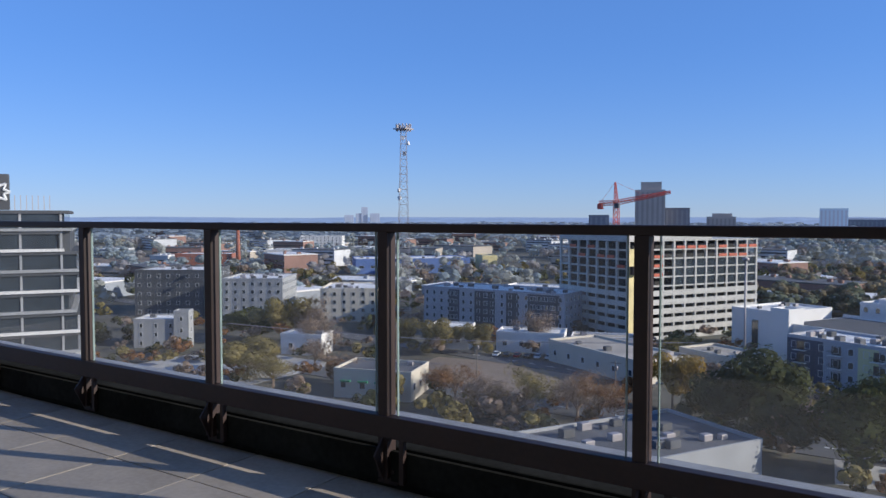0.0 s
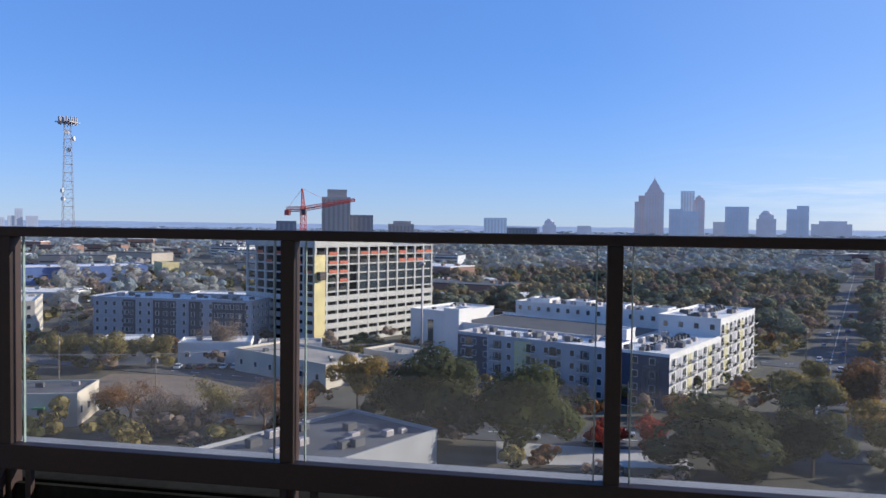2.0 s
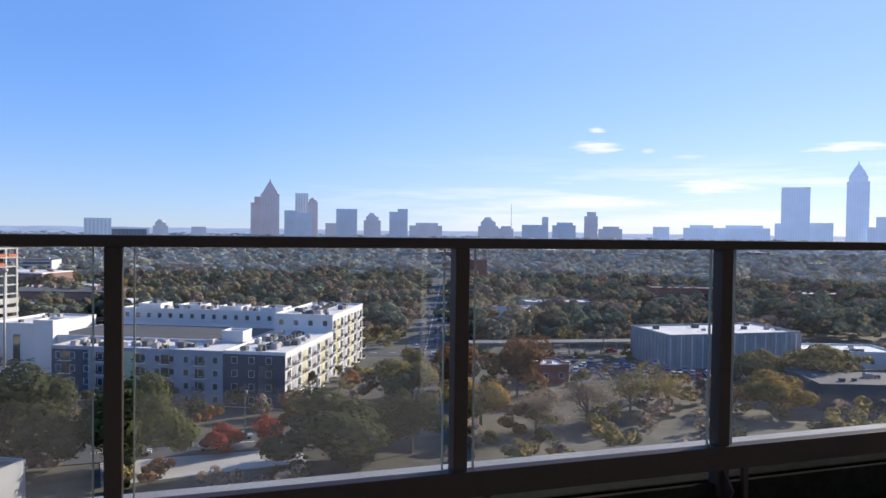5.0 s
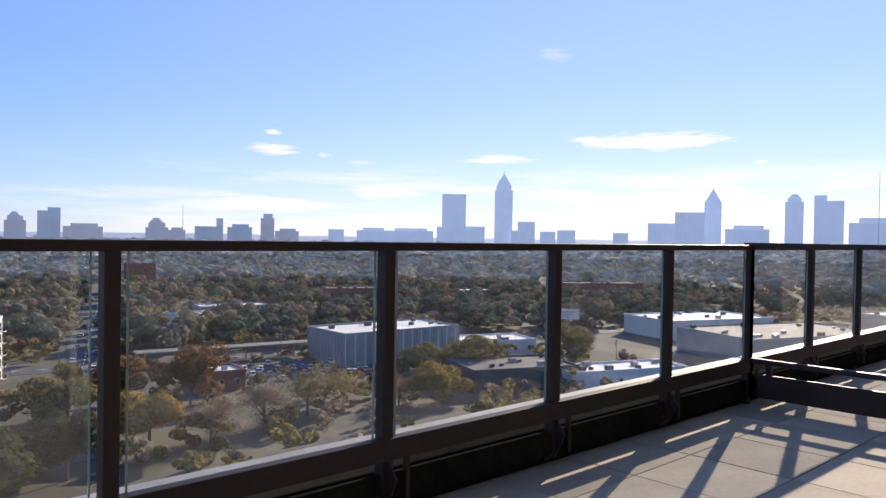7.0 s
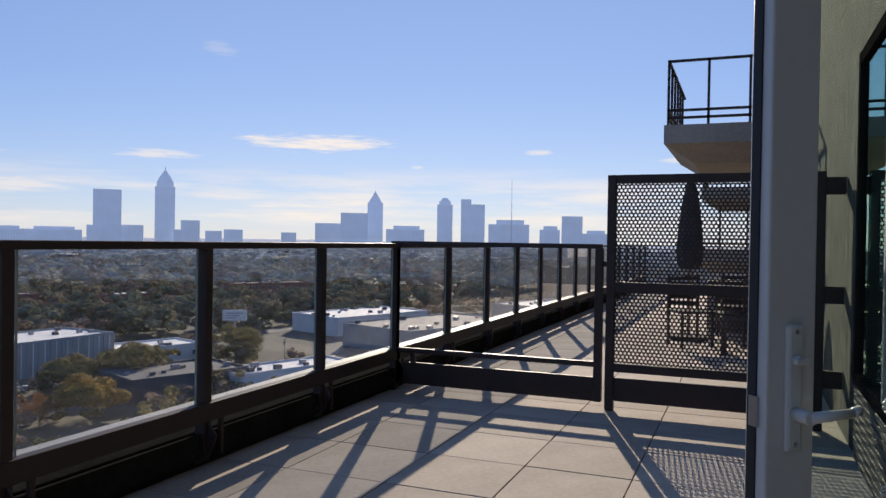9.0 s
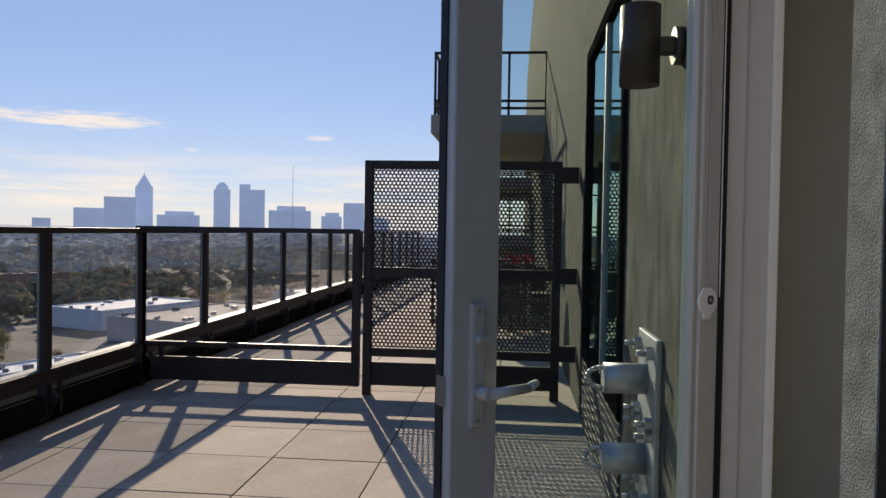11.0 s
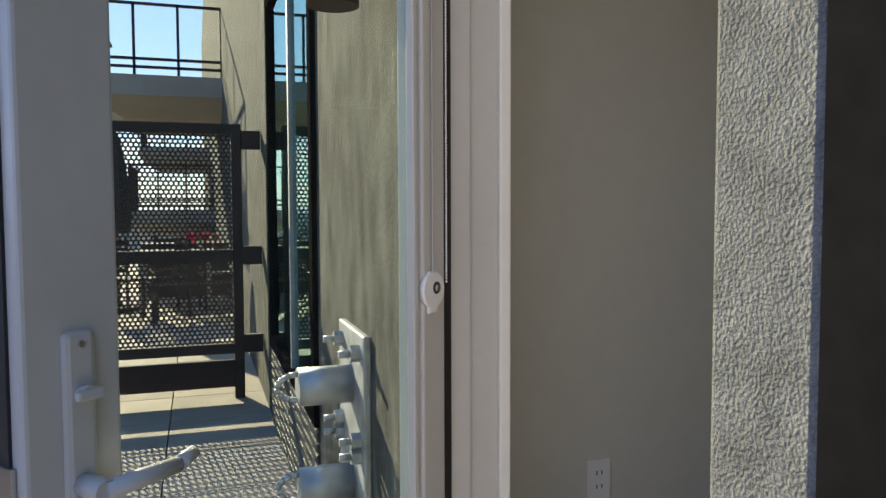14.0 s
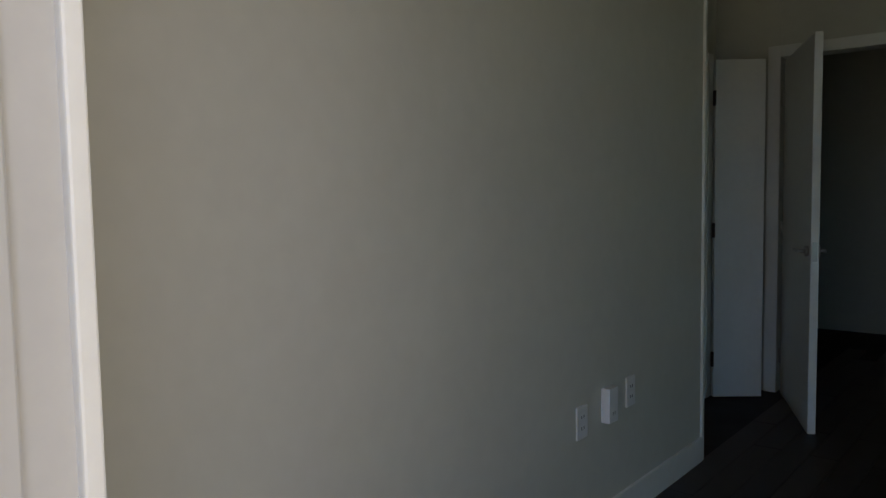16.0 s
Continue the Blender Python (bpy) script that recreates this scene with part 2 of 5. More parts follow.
# ---- guardrails ----
POST0, STEP = 0.43, 1.222


def guardrail(x0, x1, ks, label, last_half=False):
    g = thing("guardrail", label, "railing", pose(x0, RAIL_Y, 0))
    part("top_rail", box(0, x1 - x0, -0.035, 0.035, 1.212, 1.252, bevel=0.006), steel, g)
    part("bottom_rail", box(0, x1 - x0, -0.045, 0.01, 0.255, 0.357, bevel=0.004), steel, g)
    part("ledge", box(0, x1 - x0, 0.012, 0.085, 0.334, 0.354, bevel=0.003), ledge, g, "pale bare aluminium ledge behind the glass")
    xs = [POST0 + STEP * k - x0 for k in ks]
    for px in xs:
        p = part("post", box(px - 0.028, px + 0.028, -0.036, 0.03, 0.06, 1.212, bevel=0.003), steel, g)
        bm = bmesh.new()
        vs = [bm.verts.new(v) for v in ((px - 0.006, -0.036, 0.26), (px - 0.006, -0.036, 0.05), (px - 0.006, -0.10, 0.18), (px + 0.006, -0.036, 0.26), (px + 0.006, -0.036, 0.05), (px + 0.006, -0.10, 0.18))]
        for f in ((0, 1, 2), (5, 4, 3), (0, 3, 4, 1), (1, 4, 5, 2), (2, 5, 3, 0)):
            bm.faces.new([vs[i] for i in f])
        part("gusset", bm, steel, p)
        part("foot_plate", box(px - 0.06, px + 0.06, 0.0, 0.05, 0.02, 0.16, bevel=0.004), steel, p)
        for s in (-0.04, 0.04):
            part("bolt", rod((px + s, -0.002, 0.09), (px + s, -0.016, 0.09), 0.012, None, 6), steel, p)
    for a, b in zip(xs[:-1], xs[1:]):
        gp = part("glass_pane", box(a + 0.066, b - 0.066, -0.005, 0.005, 0.352, 1.214), rail_glass, g)
        for e0 in (a + 0.0605, b - 0.0655):
            part("polished_edge", box(e0, e0 + 0.005, -0.006, 0.006, 0.352, 1.214), glass_edge, gp)
        part("kick_panel", box(a + 0.03, b - 0.03, -0.012, 0.012, 0.045, 0.188), kerb_mat, g)
        part("stub", box(a + 0.10, a + 0.125, -0.045, -0.021, 0.05, 0.256), steel, g)
    return g


guardrail(-9.2, DIVIDER - 0.03, range(-8, 6), "dark bronze steel guardrail with clear glass panes along the terrace edge")
guardrail(DIVIDER + 0.03, 24.0, range(5, 20), "dark bronze steel guardrail with glass panes along the neighbouring terrace")
struct("kerb", box(-9.2, 24, RAIL_Y + 0.055, RAIL_Y + 0.20, -0.3, 0.186, bevel=0.01), kerb_mat, "dark painted kerb under the guardrail")
struct("baseboard", box(-9.2, 24, RAIL_Y + 0.02, RAIL_Y + 0.05, -0.04, 0.12), kerb_mat, "dark upstand at the foot of the guardrail")

# railing that closes the terrace off from the neighbour's
g = thing("divider_railing", "dark bronze steel railing with open lower rail between two terraces", "railing", pose(DIVIDER, 0, 0))
part("top_rail", box(-0.03, 0.03, 1.0, RAIL_Y + 0.03, 1.235, 1.272, bevel=0.005), steel, g)
part("lower_rail", box(-0.022, 0.022, 1.03, RAIL_Y - 0.03, 0.325, 0.365, bevel=0.004), steel, g)
for yy in (1.02, RAIL_Y):
    part("post", box(-0.03, 0.03, yy - 0.03, yy + 0.03, 0.0 if yy > 2 else 0.06, 1.24, bevel=0.004), steel, g)
part("kick_plate", box(-0.012, 0.012, 0.99, RAIL_Y - 0.09, 0.06, 0.245, bevel=0.003), steel, g)
part("short_post", box(-0.02, 0.02, 2.56, 2.60, 0.24, 0.36, bevel=0.003), steel, g)
part("tie_bar", box(-0.015, 0.015, 0.93, 1.02, 1.10, 1.14), steel, g)

# perforated screen
S0, S1 = -0.50, 0.93
scr = thing("privacy_screen", "dark bronze steel privacy screen with perforated sheet panels", "screen", pose(DIVIDER, 0, 0))
for yy in (S0, S1):
    part("post", box(-0.032, 0.032, yy - 0.032, yy + 0.032, 0.0, 1.80, bevel=0.004), steel, scr)
for z0, z1 in ((1.735, 1.80), (0.905, 0.985), (0.30, 0.365)):
    part("cross_rail", box(-0.028, 0.028, S0 + 0.032, S1 - 0.032, z0, z1, bevel=0.003), steel, scr)
part("kick_plate", box(-0.012, 0.012, S0, S1, 0.075, 0.255, bevel=0.003), steel, scr)
for zz in (1.70, 0.945, 0.36):
    part("wall_bracket", box(-0.025, 0.025, -0.655, S0 - 0.032, zz - 0.06, zz + 0.06, bevel=0.004), steel, scr)


def perforated(y0, y1, z0, z1, pitch=0.031, hole=0.36, th=0.003):
    """A sheet with rows of staggered six-sided holes, both faces and the holes' walls."""
    verts, faces = [], []
    ring = [math.radians(30 + 60 * i) for i in range(6)]
    row = pitch * math.sqrt(3) / 2
    nr, nc = int((z1 - z0) / row), int((y1 - y0) / pitch)
    out = pitch / math.sqrt(3)
    for j in range(nr + 1):
        for i in range(nc + 1):
            cy, cz = y0 + (i + 0.5 * (j % 2)) * pitch, z0 + j * row
            b = len(verts)
            for sx_ in (-th / 2, th / 2):
                for r_ in (out, pitch * hole):
                    for a in ring:
                        verts.append((sx_, min(max(cy + r_ * math.cos(a), y0), y1), min(max(cz + r_ * math.sin(a), z0), z1)))
            for k in range(6):
                n_ = (k + 1) % 6
                faces.append((b + k, b + n_, b + 6 + n_, b + 6 + k))
                faces.append((b + 12 + n_, b + 12 + k, b + 18 + k, b + 18 + n_))
                faces.append((b + 6 + k, b + 6 + n_, b + 18 + n_, b + 18 + k))
    me = bpy.data.meshes.new("perforated_sheet")
    me.from_pydata(verts, [], faces)
    me.materials.append(steel)
    ob = new("perforated_sheet", me)
    ob.parent = scr
    return ob


perforated(S0 + 0.03, S1 - 0.03, 0.985, 1.737)
perforated(S0 + 0.03, S1 - 0.03, 0.363, 0.907)

# ---- facade ----
DOOR0, DOOR1, WALL_IN = 1.942, 2.90, -0.84
TOP = 3.0


def wall_run(name, x0, x1, z0, z1, mat, label=""):
    return struct(name, box(x0, x1, WALL_IN, FACADE, z0, z1), mat, label)


struct("wall_pier", box(1.827, DOOR0, WALL_IN, FACADE + 0.018, -0.3, 2.35, bevel=0.008), stucco, "rough grey stucco pier beside the terrace door")
wall_run("wall_concrete", DOOR1 + 0.002, 4.148, -0.3, TOP, concrete, "streaked grey-green concrete wall of the terrace")
wall_run("wall_lintel", -9.2, DOOR1, 2.352, TOP, stucco, "rough grey stucco band over door and windows")
wall_run("wall_west", -9.2, -2.0, -0.3, 2.35, stucco, "rough grey stucco wall of the terrace")
wall_run("wall_east", 5.902, 13.0, -0.3, TOP, concrete, "concrete wall along the neighbouring terrace")
wall_run("wall_over_window", 4.15, 5.90, 2.45, TOP, concrete, "concrete over the window")
wall_run("wall_upper", -9.2, 13.0, TOP + 0.002, 9.0, concrete, "upper storeys of the concrete facade")
wall_run("wall_below_window", -1.998, 1.825, -0.3, 0.0, stucco, "stucco foot under the windows")


def frame_window(name, x0, x1, z0, z1, mulls, transoms, glass, label, frame_w=0.07, mull_mat=None):
    w = tagged(new(name), label, "window", kind="structure")
    w.location = (x0, FACADE, z0)
    L, H = x1 - x0, z1 - z0
    bm = box(0, frame_w, -0.12, 0.02, 0, H)
    box(L - frame_w, L, -0.12, 0.02, 0, H, bm)
    box(frame_w, L - frame_w, -0.12, 0.018, 0, frame_w, bm)
    box(frame_w, L - frame_w, -0.12, 0.018, H - frame_w, H, bm)
    part("window_frame", bm, dark_frame, w)
    for mx in mulls:
        part("mullion", box(mx - x0 - 0.022, mx - x0 + 0.022, -0.10, 0.012, frame_w, H - frame_w), mull_mat or dark_frame, w)
    for tz in transoms:
        part("transom", box(frame_w, L - frame_w, -0.10, 0.010, tz - z0 - 0.03, tz - z0 + 0.03), dark_frame, w)
    xs, zs = [0, *[m_ - x0 for m_ in mulls], L], [0, *[t_ - z0 for t_ in transoms], H]
    for a, b in zip(xs[:-1], xs[1:]):
        for c, d in zip(zs[:-1], zs[1:]):
            part("pane", box(a + 0.02, b - 0.02, -0.012, -0.004, c + 0.02, d - 0.02), glass, w)
    return w


frame_window("window_1", -1.998, 1.825, 0.002, 2.348, (-0.75, 0.55), (1.04,), window_glass, "dark-framed window with tinted glass beside the terrace door", 0.085)
part("sill", box(0.09, 3.75, 0.0105, 0.0135, 1.0655, 1.0685), ledge, bpy.data.objects["window_1"], "pale metal strip over the lower panel")
frame_window("window_2", 4.15, 5.90, 0.452, 2.448, (4.90,), (), window_glass, "dark-framed window with teal reflecting glass", 0.07, ledge)
sp = tagged(new("window_panel"), "dark ribbed metal panel under the window, ribs tracing screen shadow", "panel", kind="structure")
sp.location = (4.15, FACADE, 0)
part("backing", box(0, 1.75, -0.15, -0.02, -0.05, 0.450), dark_frame, sp)
# ribs also stand in for the dotted shadow thrown by the perforated screen
for i in range(10):
    part("slat", box(0, 1.75, -0.018, 0.012, 0.005 + i * 0.044, 0.038 + i * 0.044, bevel=0.004), slat_metal, sp)

# ---- terrace door ----
fr = tagged(new("door_1"), "white enamelled frame of the glazed terrace door", "door frame", kind="structure")
HX, HY = 2.863, -0.703
bm = box(DOOR1 - 0.028, DOOR1, -0.78, -0.68, 0.0, 2.30, bevel=0.004)
box(DOOR1 - 0.014, DOOR1, -0.85, -0.78, 0.0, 2.30, bm, 0.003)
part("east_jamb", bm, white_frame, fr)
part("casing", box(DOOR1 - 0.030, DOOR1 + 0.008, -0.868, -0.842, 0.0, 2.34, bevel=0.004), white_paint, fr)
part("gasket", box(DOOR1 - 0.040, DOOR1 - 0.029, -0.732, -0.706, 0.0, 2.30), black_gasket, fr)
part("head", box(DOOR0, DOOR1, -0.84, -0.68, 2.302, 2.35), white_frame, fr)
part("threshold", box(DOOR0, DOOR1, -0.88, -0.64, -0.02, 0.02, bevel=0.004), ledge, fr)

ANGLE = math.degrees(math.atan2(0.655, -0.522))
leaf = thing("terrace_door", "white-framed glazed terrace door standing open outwards", "door", pose(HX, HY, 0.03, 0, 0, ANGLE))
LW = 0.838
# along the leaf: x from the hinge to the free edge; +y is its inner side
part("free_stile", box(LW - 0.115, LW, -0.03, 0.03, 0.0, 2.26, bevel=0.005), white_frame, leaf)
part("hinge_stile", box(0.017, 0.092, -0.03, 0.03, 0.0, 2.26, bevel=0.005), white_frame, leaf)
part("bottom_rail", box(0.10, LW - 0.115, -0.028, 0.028, 0.0, 0.16, bevel=0.004), white_frame, leaf)
part("top_rail", box(0.10, LW - 0.115, -0.028, 0.028, 2.13, 2.26, bevel=0.004), white_frame, leaf)
part("glass_pane", box(0.095, LW - 0.11, -0.008, 0.008, 0.15, 2.14), door_glass, leaf)
part("glazing_bead", box(0.10, 0.115, 0.008, 0.026, 0.16, 2.13, bevel=0.003), white_frame, leaf)
part("hinge_gasket", box(-0.008, 0.0165, -0.024, 0.024, 0.0, 2.26), black_gasket, leaf)
part("edge_seal", box(LW, LW + 0.004, -0.02, 0.004, 0.0, 2.26), black_gasket, leaf)
hz0 = 0.917
hd = part("handle_plate", box(LW - 0.078, LW - 0.040, 0.028, 0.042, hz0 - 0.075, hz0 + 0.175, bevel=0.007), white_frame, leaf)
bm = rod((LW - 0.059, 0.040, hz0), (LW - 0.059, 0.085, hz0), 0.014, None, 12)
rod((LW - 0.059, 0.080, hz0), (LW - 0.150, 0.088, hz0 + 0.006), 0.012, bm, 10, 0.010)
rod((LW - 0.150, 0.088, hz0 + 0.006), (LW - 0.178, 0.080, hz0 + 0.012), 0.010, bm, 10, 0.008)
part("lever", bm, white_frame, hd)
bm = rod((LW - 0.059, 0.040, hz0 + 0.105), (LW - 0.059, 0.058, hz0 + 0.105), 0.010, None, 10)
box(LW - 0.075, LW - 0.043, 0.052, 0.062, hz0 + 0.099, hz0 + 0.111, bm, 0.003)
part("thumb_turn", bm, white_frame, hd)
bm = bmesh.new()
for zz in (hz0 - 0.06, hz0 + 0.16):
    rod((LW - 0.059, 0.041, zz), (LW - 0.059, 0.044, zz), 0.004, bm, 8)
part("screw", bm, nickel, hd)
part("strike", box(LW + 0.001, LW + 0.007, -0.012, 0.012, hz0 - 0.03, hz0 + 0.03), nickel, leaf)
# blind chain with its tensioner on the hinge stile
CZ = 1.070
bm = rod((0.069, 0.030, CZ), (0.069, 0.040, CZ), 0.034, None, 28)
box(0.053, 0.084, 0.030, 0.038, CZ - 0.046, CZ + 0.036, bm, 0.006)
ten = part("chain_tensioner", bm, plastic_white, leaf, "white plastic chain holder with a half-round cover")
part("pulley_slot", rod((0.062, 0.0395, CZ + 0.004), (0.062, 0.0412, CZ + 0.004), 0.012, None, 16), wall_shadow, ten)
part("pulley_pin", rod((0.062, 0.040, CZ + 0.004), (0.062, 0.0455, CZ + 0.004), 0.006, None, 10), nickel, ten)


def bead_chain(x_, y_, z0, z1, material):
    """A string of small balls on a thin cord."""
    bead, cord = bmesh.new(), rod((x_, y_, z0), (x_, y_, z1), 0.0008, None, 4)
    for i in range(int((z1 - z0) / 0.0065)):
        bmesh.ops.create_icosphere(bead, subdivisions=1, radius=0.0025, matrix=Matrix.Translation((x_, y_, z0 + i * 0.0065)))
    ch_part = part("bead_chain", bead, material, leaf, "fine ball chain of the blind")
    part("cord", cord, material, ch_part)


bead_chain(0.069, 0.036, CZ + 0.03, 2.1, nickel)
bead_chain(0.021, 0.036, CZ + 0.012, 2.1, plastic_white)

# ---- davit anchor on the wall ----
an = thing("wall_anchor", "galvanised steel facade anchor plate with two ring tubes", "anchor", pose(3.45, FACADE, 0))
part("plate", box(-0.17, 0.17, 0.0, 0.02, 0.28, 0.93, bevel=0.004), galvanised, an)
part("backing_plate", box(-0.15, 0.19, -0.01, -0.001, 0.26, 0.91), dark_frame, an)
for zz in (0.775, 0.50):
    tb = part("tube", rod((0.0, 0.02, zz), (0.0, 0.165, zz), 0.052, None, 20), galvanised, an)
    bm = bmesh.new()
    pts = [(0, 0.155, zz + 0.035)] + [(0, 0.165 + 0.055 * math.sin(math.pi * k / 8), zz + 0.035 * math.cos(math.pi * k / 8)) for k in range(9)] + [(0, 0.155, zz - 0.035)]
    for p, q in zip(pts[:-1], pts[1:]):
        rod(p, q, 0.008, bm, 8)
    part("ring", bm, galvanised, tb)
for zz in (0.88, 0.65, 0.61, 0.40, 0.33):
    for xx in (-0.12, 0.12):
        b_ = part("nut", rod((xx, 0.02, zz), (xx, 0.045, zz), 0.022, None, 6), galvanised, an)
        part("stud", rod((xx, 0.045, zz), (xx, 0.075, zz), 0.010, None, 8), galvanised, b_)

# ---- wall lamp ----
wlamp = thing("wall_lamp", "dark bronze cylinder wall lamp on a short arm", "wall lamp", pose(3.10, FACADE, 0))
bm = rod((0, 0.12, 1.70), (0, 0.12, 1.93), 0.058, None, 24)
part("cylinder", bm, lamp_metal, wlamp)
part("arm", box(-0.02, 0.02, 0.02, 0.07, 1.79, 1.84, bevel=0.005), lamp_metal, wlamp)
part("back_plate", rod((0, 0.0, 1.815), (0, 0.025, 1.815), 0.055, None, 20), lamp_metal, wlamp)

# lamp added in the door opening, standing in for skylight on the room wall
wl_ = new("window_daylight", bpy.data.lights.new("window_daylight", "AREA"))
wl_.data.shape, wl_.data.size, wl_.data.size_y, wl_.data.energy, wl_.data.color = "RECTANGLE", 0.8, 2.0, 1.02, (1.0, 0.96, 0.90)
wl_.matrix_world = look((2.43, -0.88, 1.25), (3.3, -1.56, 1.25))

# ---- room ----
EAST, SOUTH, ROOM_H = 3.31, -3.90, 2.60
struct("floor_room", box(-2.0, 4.2, -8.0, -0.842, -0.30, -0.02), bed_mat, "dark stained oak floor of the room")
struct("wall_room_east", box(EAST, EAST + 0.12, SOUTH, -0.872, -0.02, ROOM_H), wall_paint, "warm grey painted wall of the room")
struct("wall_room_west", box(-2.15, -2.0, -8.0, -0.842, -0.02, ROOM_H), wall_paint, "warm grey painted wall")
struct("ceiling", box(-2.15, 4.2, -8.0, -0.842, ROOM_H + 0.002, ROOM_H + 0.2), white_paint, "plain white ceiling")
struct("baseboard_room", box(EAST - 0.014, EAST - 0.001, SOUTH, -0.872, -0.02, 0.115, bevel=0.002), white_paint, "white painted baseboard")
struct("trim", box(EAST - 0.012, EAST + 0.13, SOUTH - 0.022, SOUTH - 0.001, -0.02, ROOM_H), white_paint, "white painted trim at the end of the wall")
# hall behind: side door in a recess, and an opening with a door swung into the room
struct("wall_hall_side", box(3.80, 3.92, -5.44, SOUTH - 0.03, -0.02, ROOM_H), wall_paint, "painted wall at the side of the hall")
bk = -5.45
struct("wall_hall_end", box(3.40, 4.2, bk - 0.12, bk, -0.02, ROOM_H), wall_paint, "painted wall at the end of the hall")
struct("wall_hall_over", box(2.46, 3.398, bk - 0.12, bk, 2.11, ROOM_H), wall_paint, "painted wall over the opening")
struct("wall_hall_west", box(-2.0, 2.458, bk - 0.12, bk, -0.02, ROOM_H), wall_paint, "painted wall of the room")
struct("wall_back", box(-2.0, 4.2, -8.12, -8.0, -0.02, ROOM_H), wall_paint, "painted wall of the dark room beyond")
struct("wall_far_east", box(4.2, 4.32, -8.0, -0.842, -0.02, ROOM_H), wall_paint, "painted wall")


def slab_door(name, label, m, L=0.86, H=2.08, levers=True, hinges=(0.25, 1.05, 1.85), st=False):
    d = tagged(new(name), label, "door", kind="structure" if st else "")
    d.matrix_world = m
    part("door_slab", box(0, L, -0.02, 0.02, 0.012, H, bevel=0.003), white_paint, d)
    for zz in hinges:
        part("hinge", rod((-0.006, -0.022, zz - 0.045), (-0.006, -0.022, zz + 0.045), 0.010, None, 8), lamp_metal if st and not levers else nickel, d)
    if levers:
        for s in (-1, 1):
            bm = rod((L - 0.07, 0.02 * s, 0.97), (L - 0.07, 0.035 * s, 0.97), 0.028, None, 16)
            rod((L - 0.07, 0.035 * s, 0.97), (L - 0.07, 0.065 * s, 0.97), 0.010, bm, 10)
            rod((L - 0.07, 0.062 * s, 0.97), (L - 0.19, 0.066 * s, 0.97), 0.009, bm, 10)
            part("lever", bm, nickel, d)
        part("latch_plate", box(L - 0.001, L + 0.002, -0.012, 0.012, 0.92, 1.02), nickel, d)
    return d


slab_door("door_2", "white slab door with nickel lever standing open into the room", pose(3.345, -5.41, -0.02, 0, 0, 114), st=True)
slab_door("door_3", "narrow white closet door with dark hinges, folded open", pose(3.68, -5.08, -0.02, 0, 0, 218), L=0.30, levers=False, st=True)
bm = box(3.40, 3.475, bk - 0.13, bk + 0.016, -0.02, 2.16, bevel=0.003)
box(2.40, 2.46, bk - 0.13, bk + 0.016, -0.02, 2.16, bm, 0.003)
box(2.46, 3.40, bk - 0.13, bk + 0.016, 2.09, 2.16, bm, 0.003)
struct("trim_opening", bm, white_paint, "white casing round the opening")
bm = box(3.70, 3.78, -5.12, -5.04, -0.02, 2.10, bevel=0.003)
box(3.70, 3.78, -4.40, -4.32, -0.02, 2.10, bm, 0.003)
struct("trim_hall_door", bm, white_paint, "white casing of the hall door")


def wall_plate(name, label, y, z, w, h, d, holes):
    o = thing(name, label, "outlet", pose(EAST - 0.001, y, z))
    part("cover", box(-d, 0, -w / 2, w / 2, -h / 2, h / 2, bevel=0.003), plastic_white, o)
    bm = bmesh.new()
    for hz_ in holes:
        for s in (-0.008, 0.008):
            box(-d - 0.001, -d + 0.001, s - 0.0015, s + 0.0015, hz_ - 0.006, hz_ + 0.006, bm)
    if holes:
        part("slots", bm, black_gasket, o)
    return o


wall_plate("wall_socket", "white wall socket plate above the baseboard", -2.765, 0.465, 0.075, 0.118, 0.008, (-0.02, 0.02))
wall_plate("wall_socket", "white wall socket plate near the terrace door", -1.33, 0.475, 0.075, 0.118, 0.008, (-0.02, 0.02))
wall_plate("network_box", "white plastic network box on the wall", -2.95, 0.49, 0.07, 0.13, 0.035, (-0.03,))
wall_plate("wall_socket", "white wall socket plate above the baseboard", -3.15, 0.495, 0.075, 0.118, 0.008, (-0.02, 0.02))

# ---- neighbour's terrace ----
red_fabric = M("red_flowers", (0.30, 0.03, 0.05), 0.8, 0.4, 20.0, leaf=0.6)
canvas = M("dark_canvas", (0.06, 0.050, 0.045), 0.9, 0.3, 8.0, 0.002)
teak = M("weathered_teak", (0.30, 0.19, 0.12), 0.7, 0.25, 6.0, 0.001)
redwood = M("dark_red_box", (0.07, 0.035, 0.03), 0.7, 0.25, 3.0)

um = thing("parasol", "closed dark canvas parasol on the neighbouring terrace", "parasol", pose(11.4, 0.68, 0))
part("pole", rod((0, 0, 0.05), (0, 0, 2.2), 0.022, None, 10), teak, um)
part("base", rod((0, 0, -0.01), (0, 0, 0.06), 0.26, None, 20), canvas, um)
bm = bmesh.new()
prof = [(2.20, 0.015), (2.1, 0.06), (1.85, 0.105), (1.55, 0.14), (1.2, 0.165), (1.02, 0.15), (0.95, 0.11)]
rings = []
for z_, r_ in prof:
    rings.append([bm.verts.new((r_ * (1 + 0.14 * (k % 2)) * math.cos(k * math.pi / 8), r_ * (1 + 0.14 * (k % 2)) * math.sin(k * math.pi / 8), z_)) for k in range(16)])
for a, b in zip(rings[:-1], rings[1:]):
    for k in range(16):
        bm.faces.new((a[k], a[(k + 1) % 16], b[(k + 1) % 16], b[k]))
bm.faces.new(rings[-1])
part("canopy", bm, canvas, um)


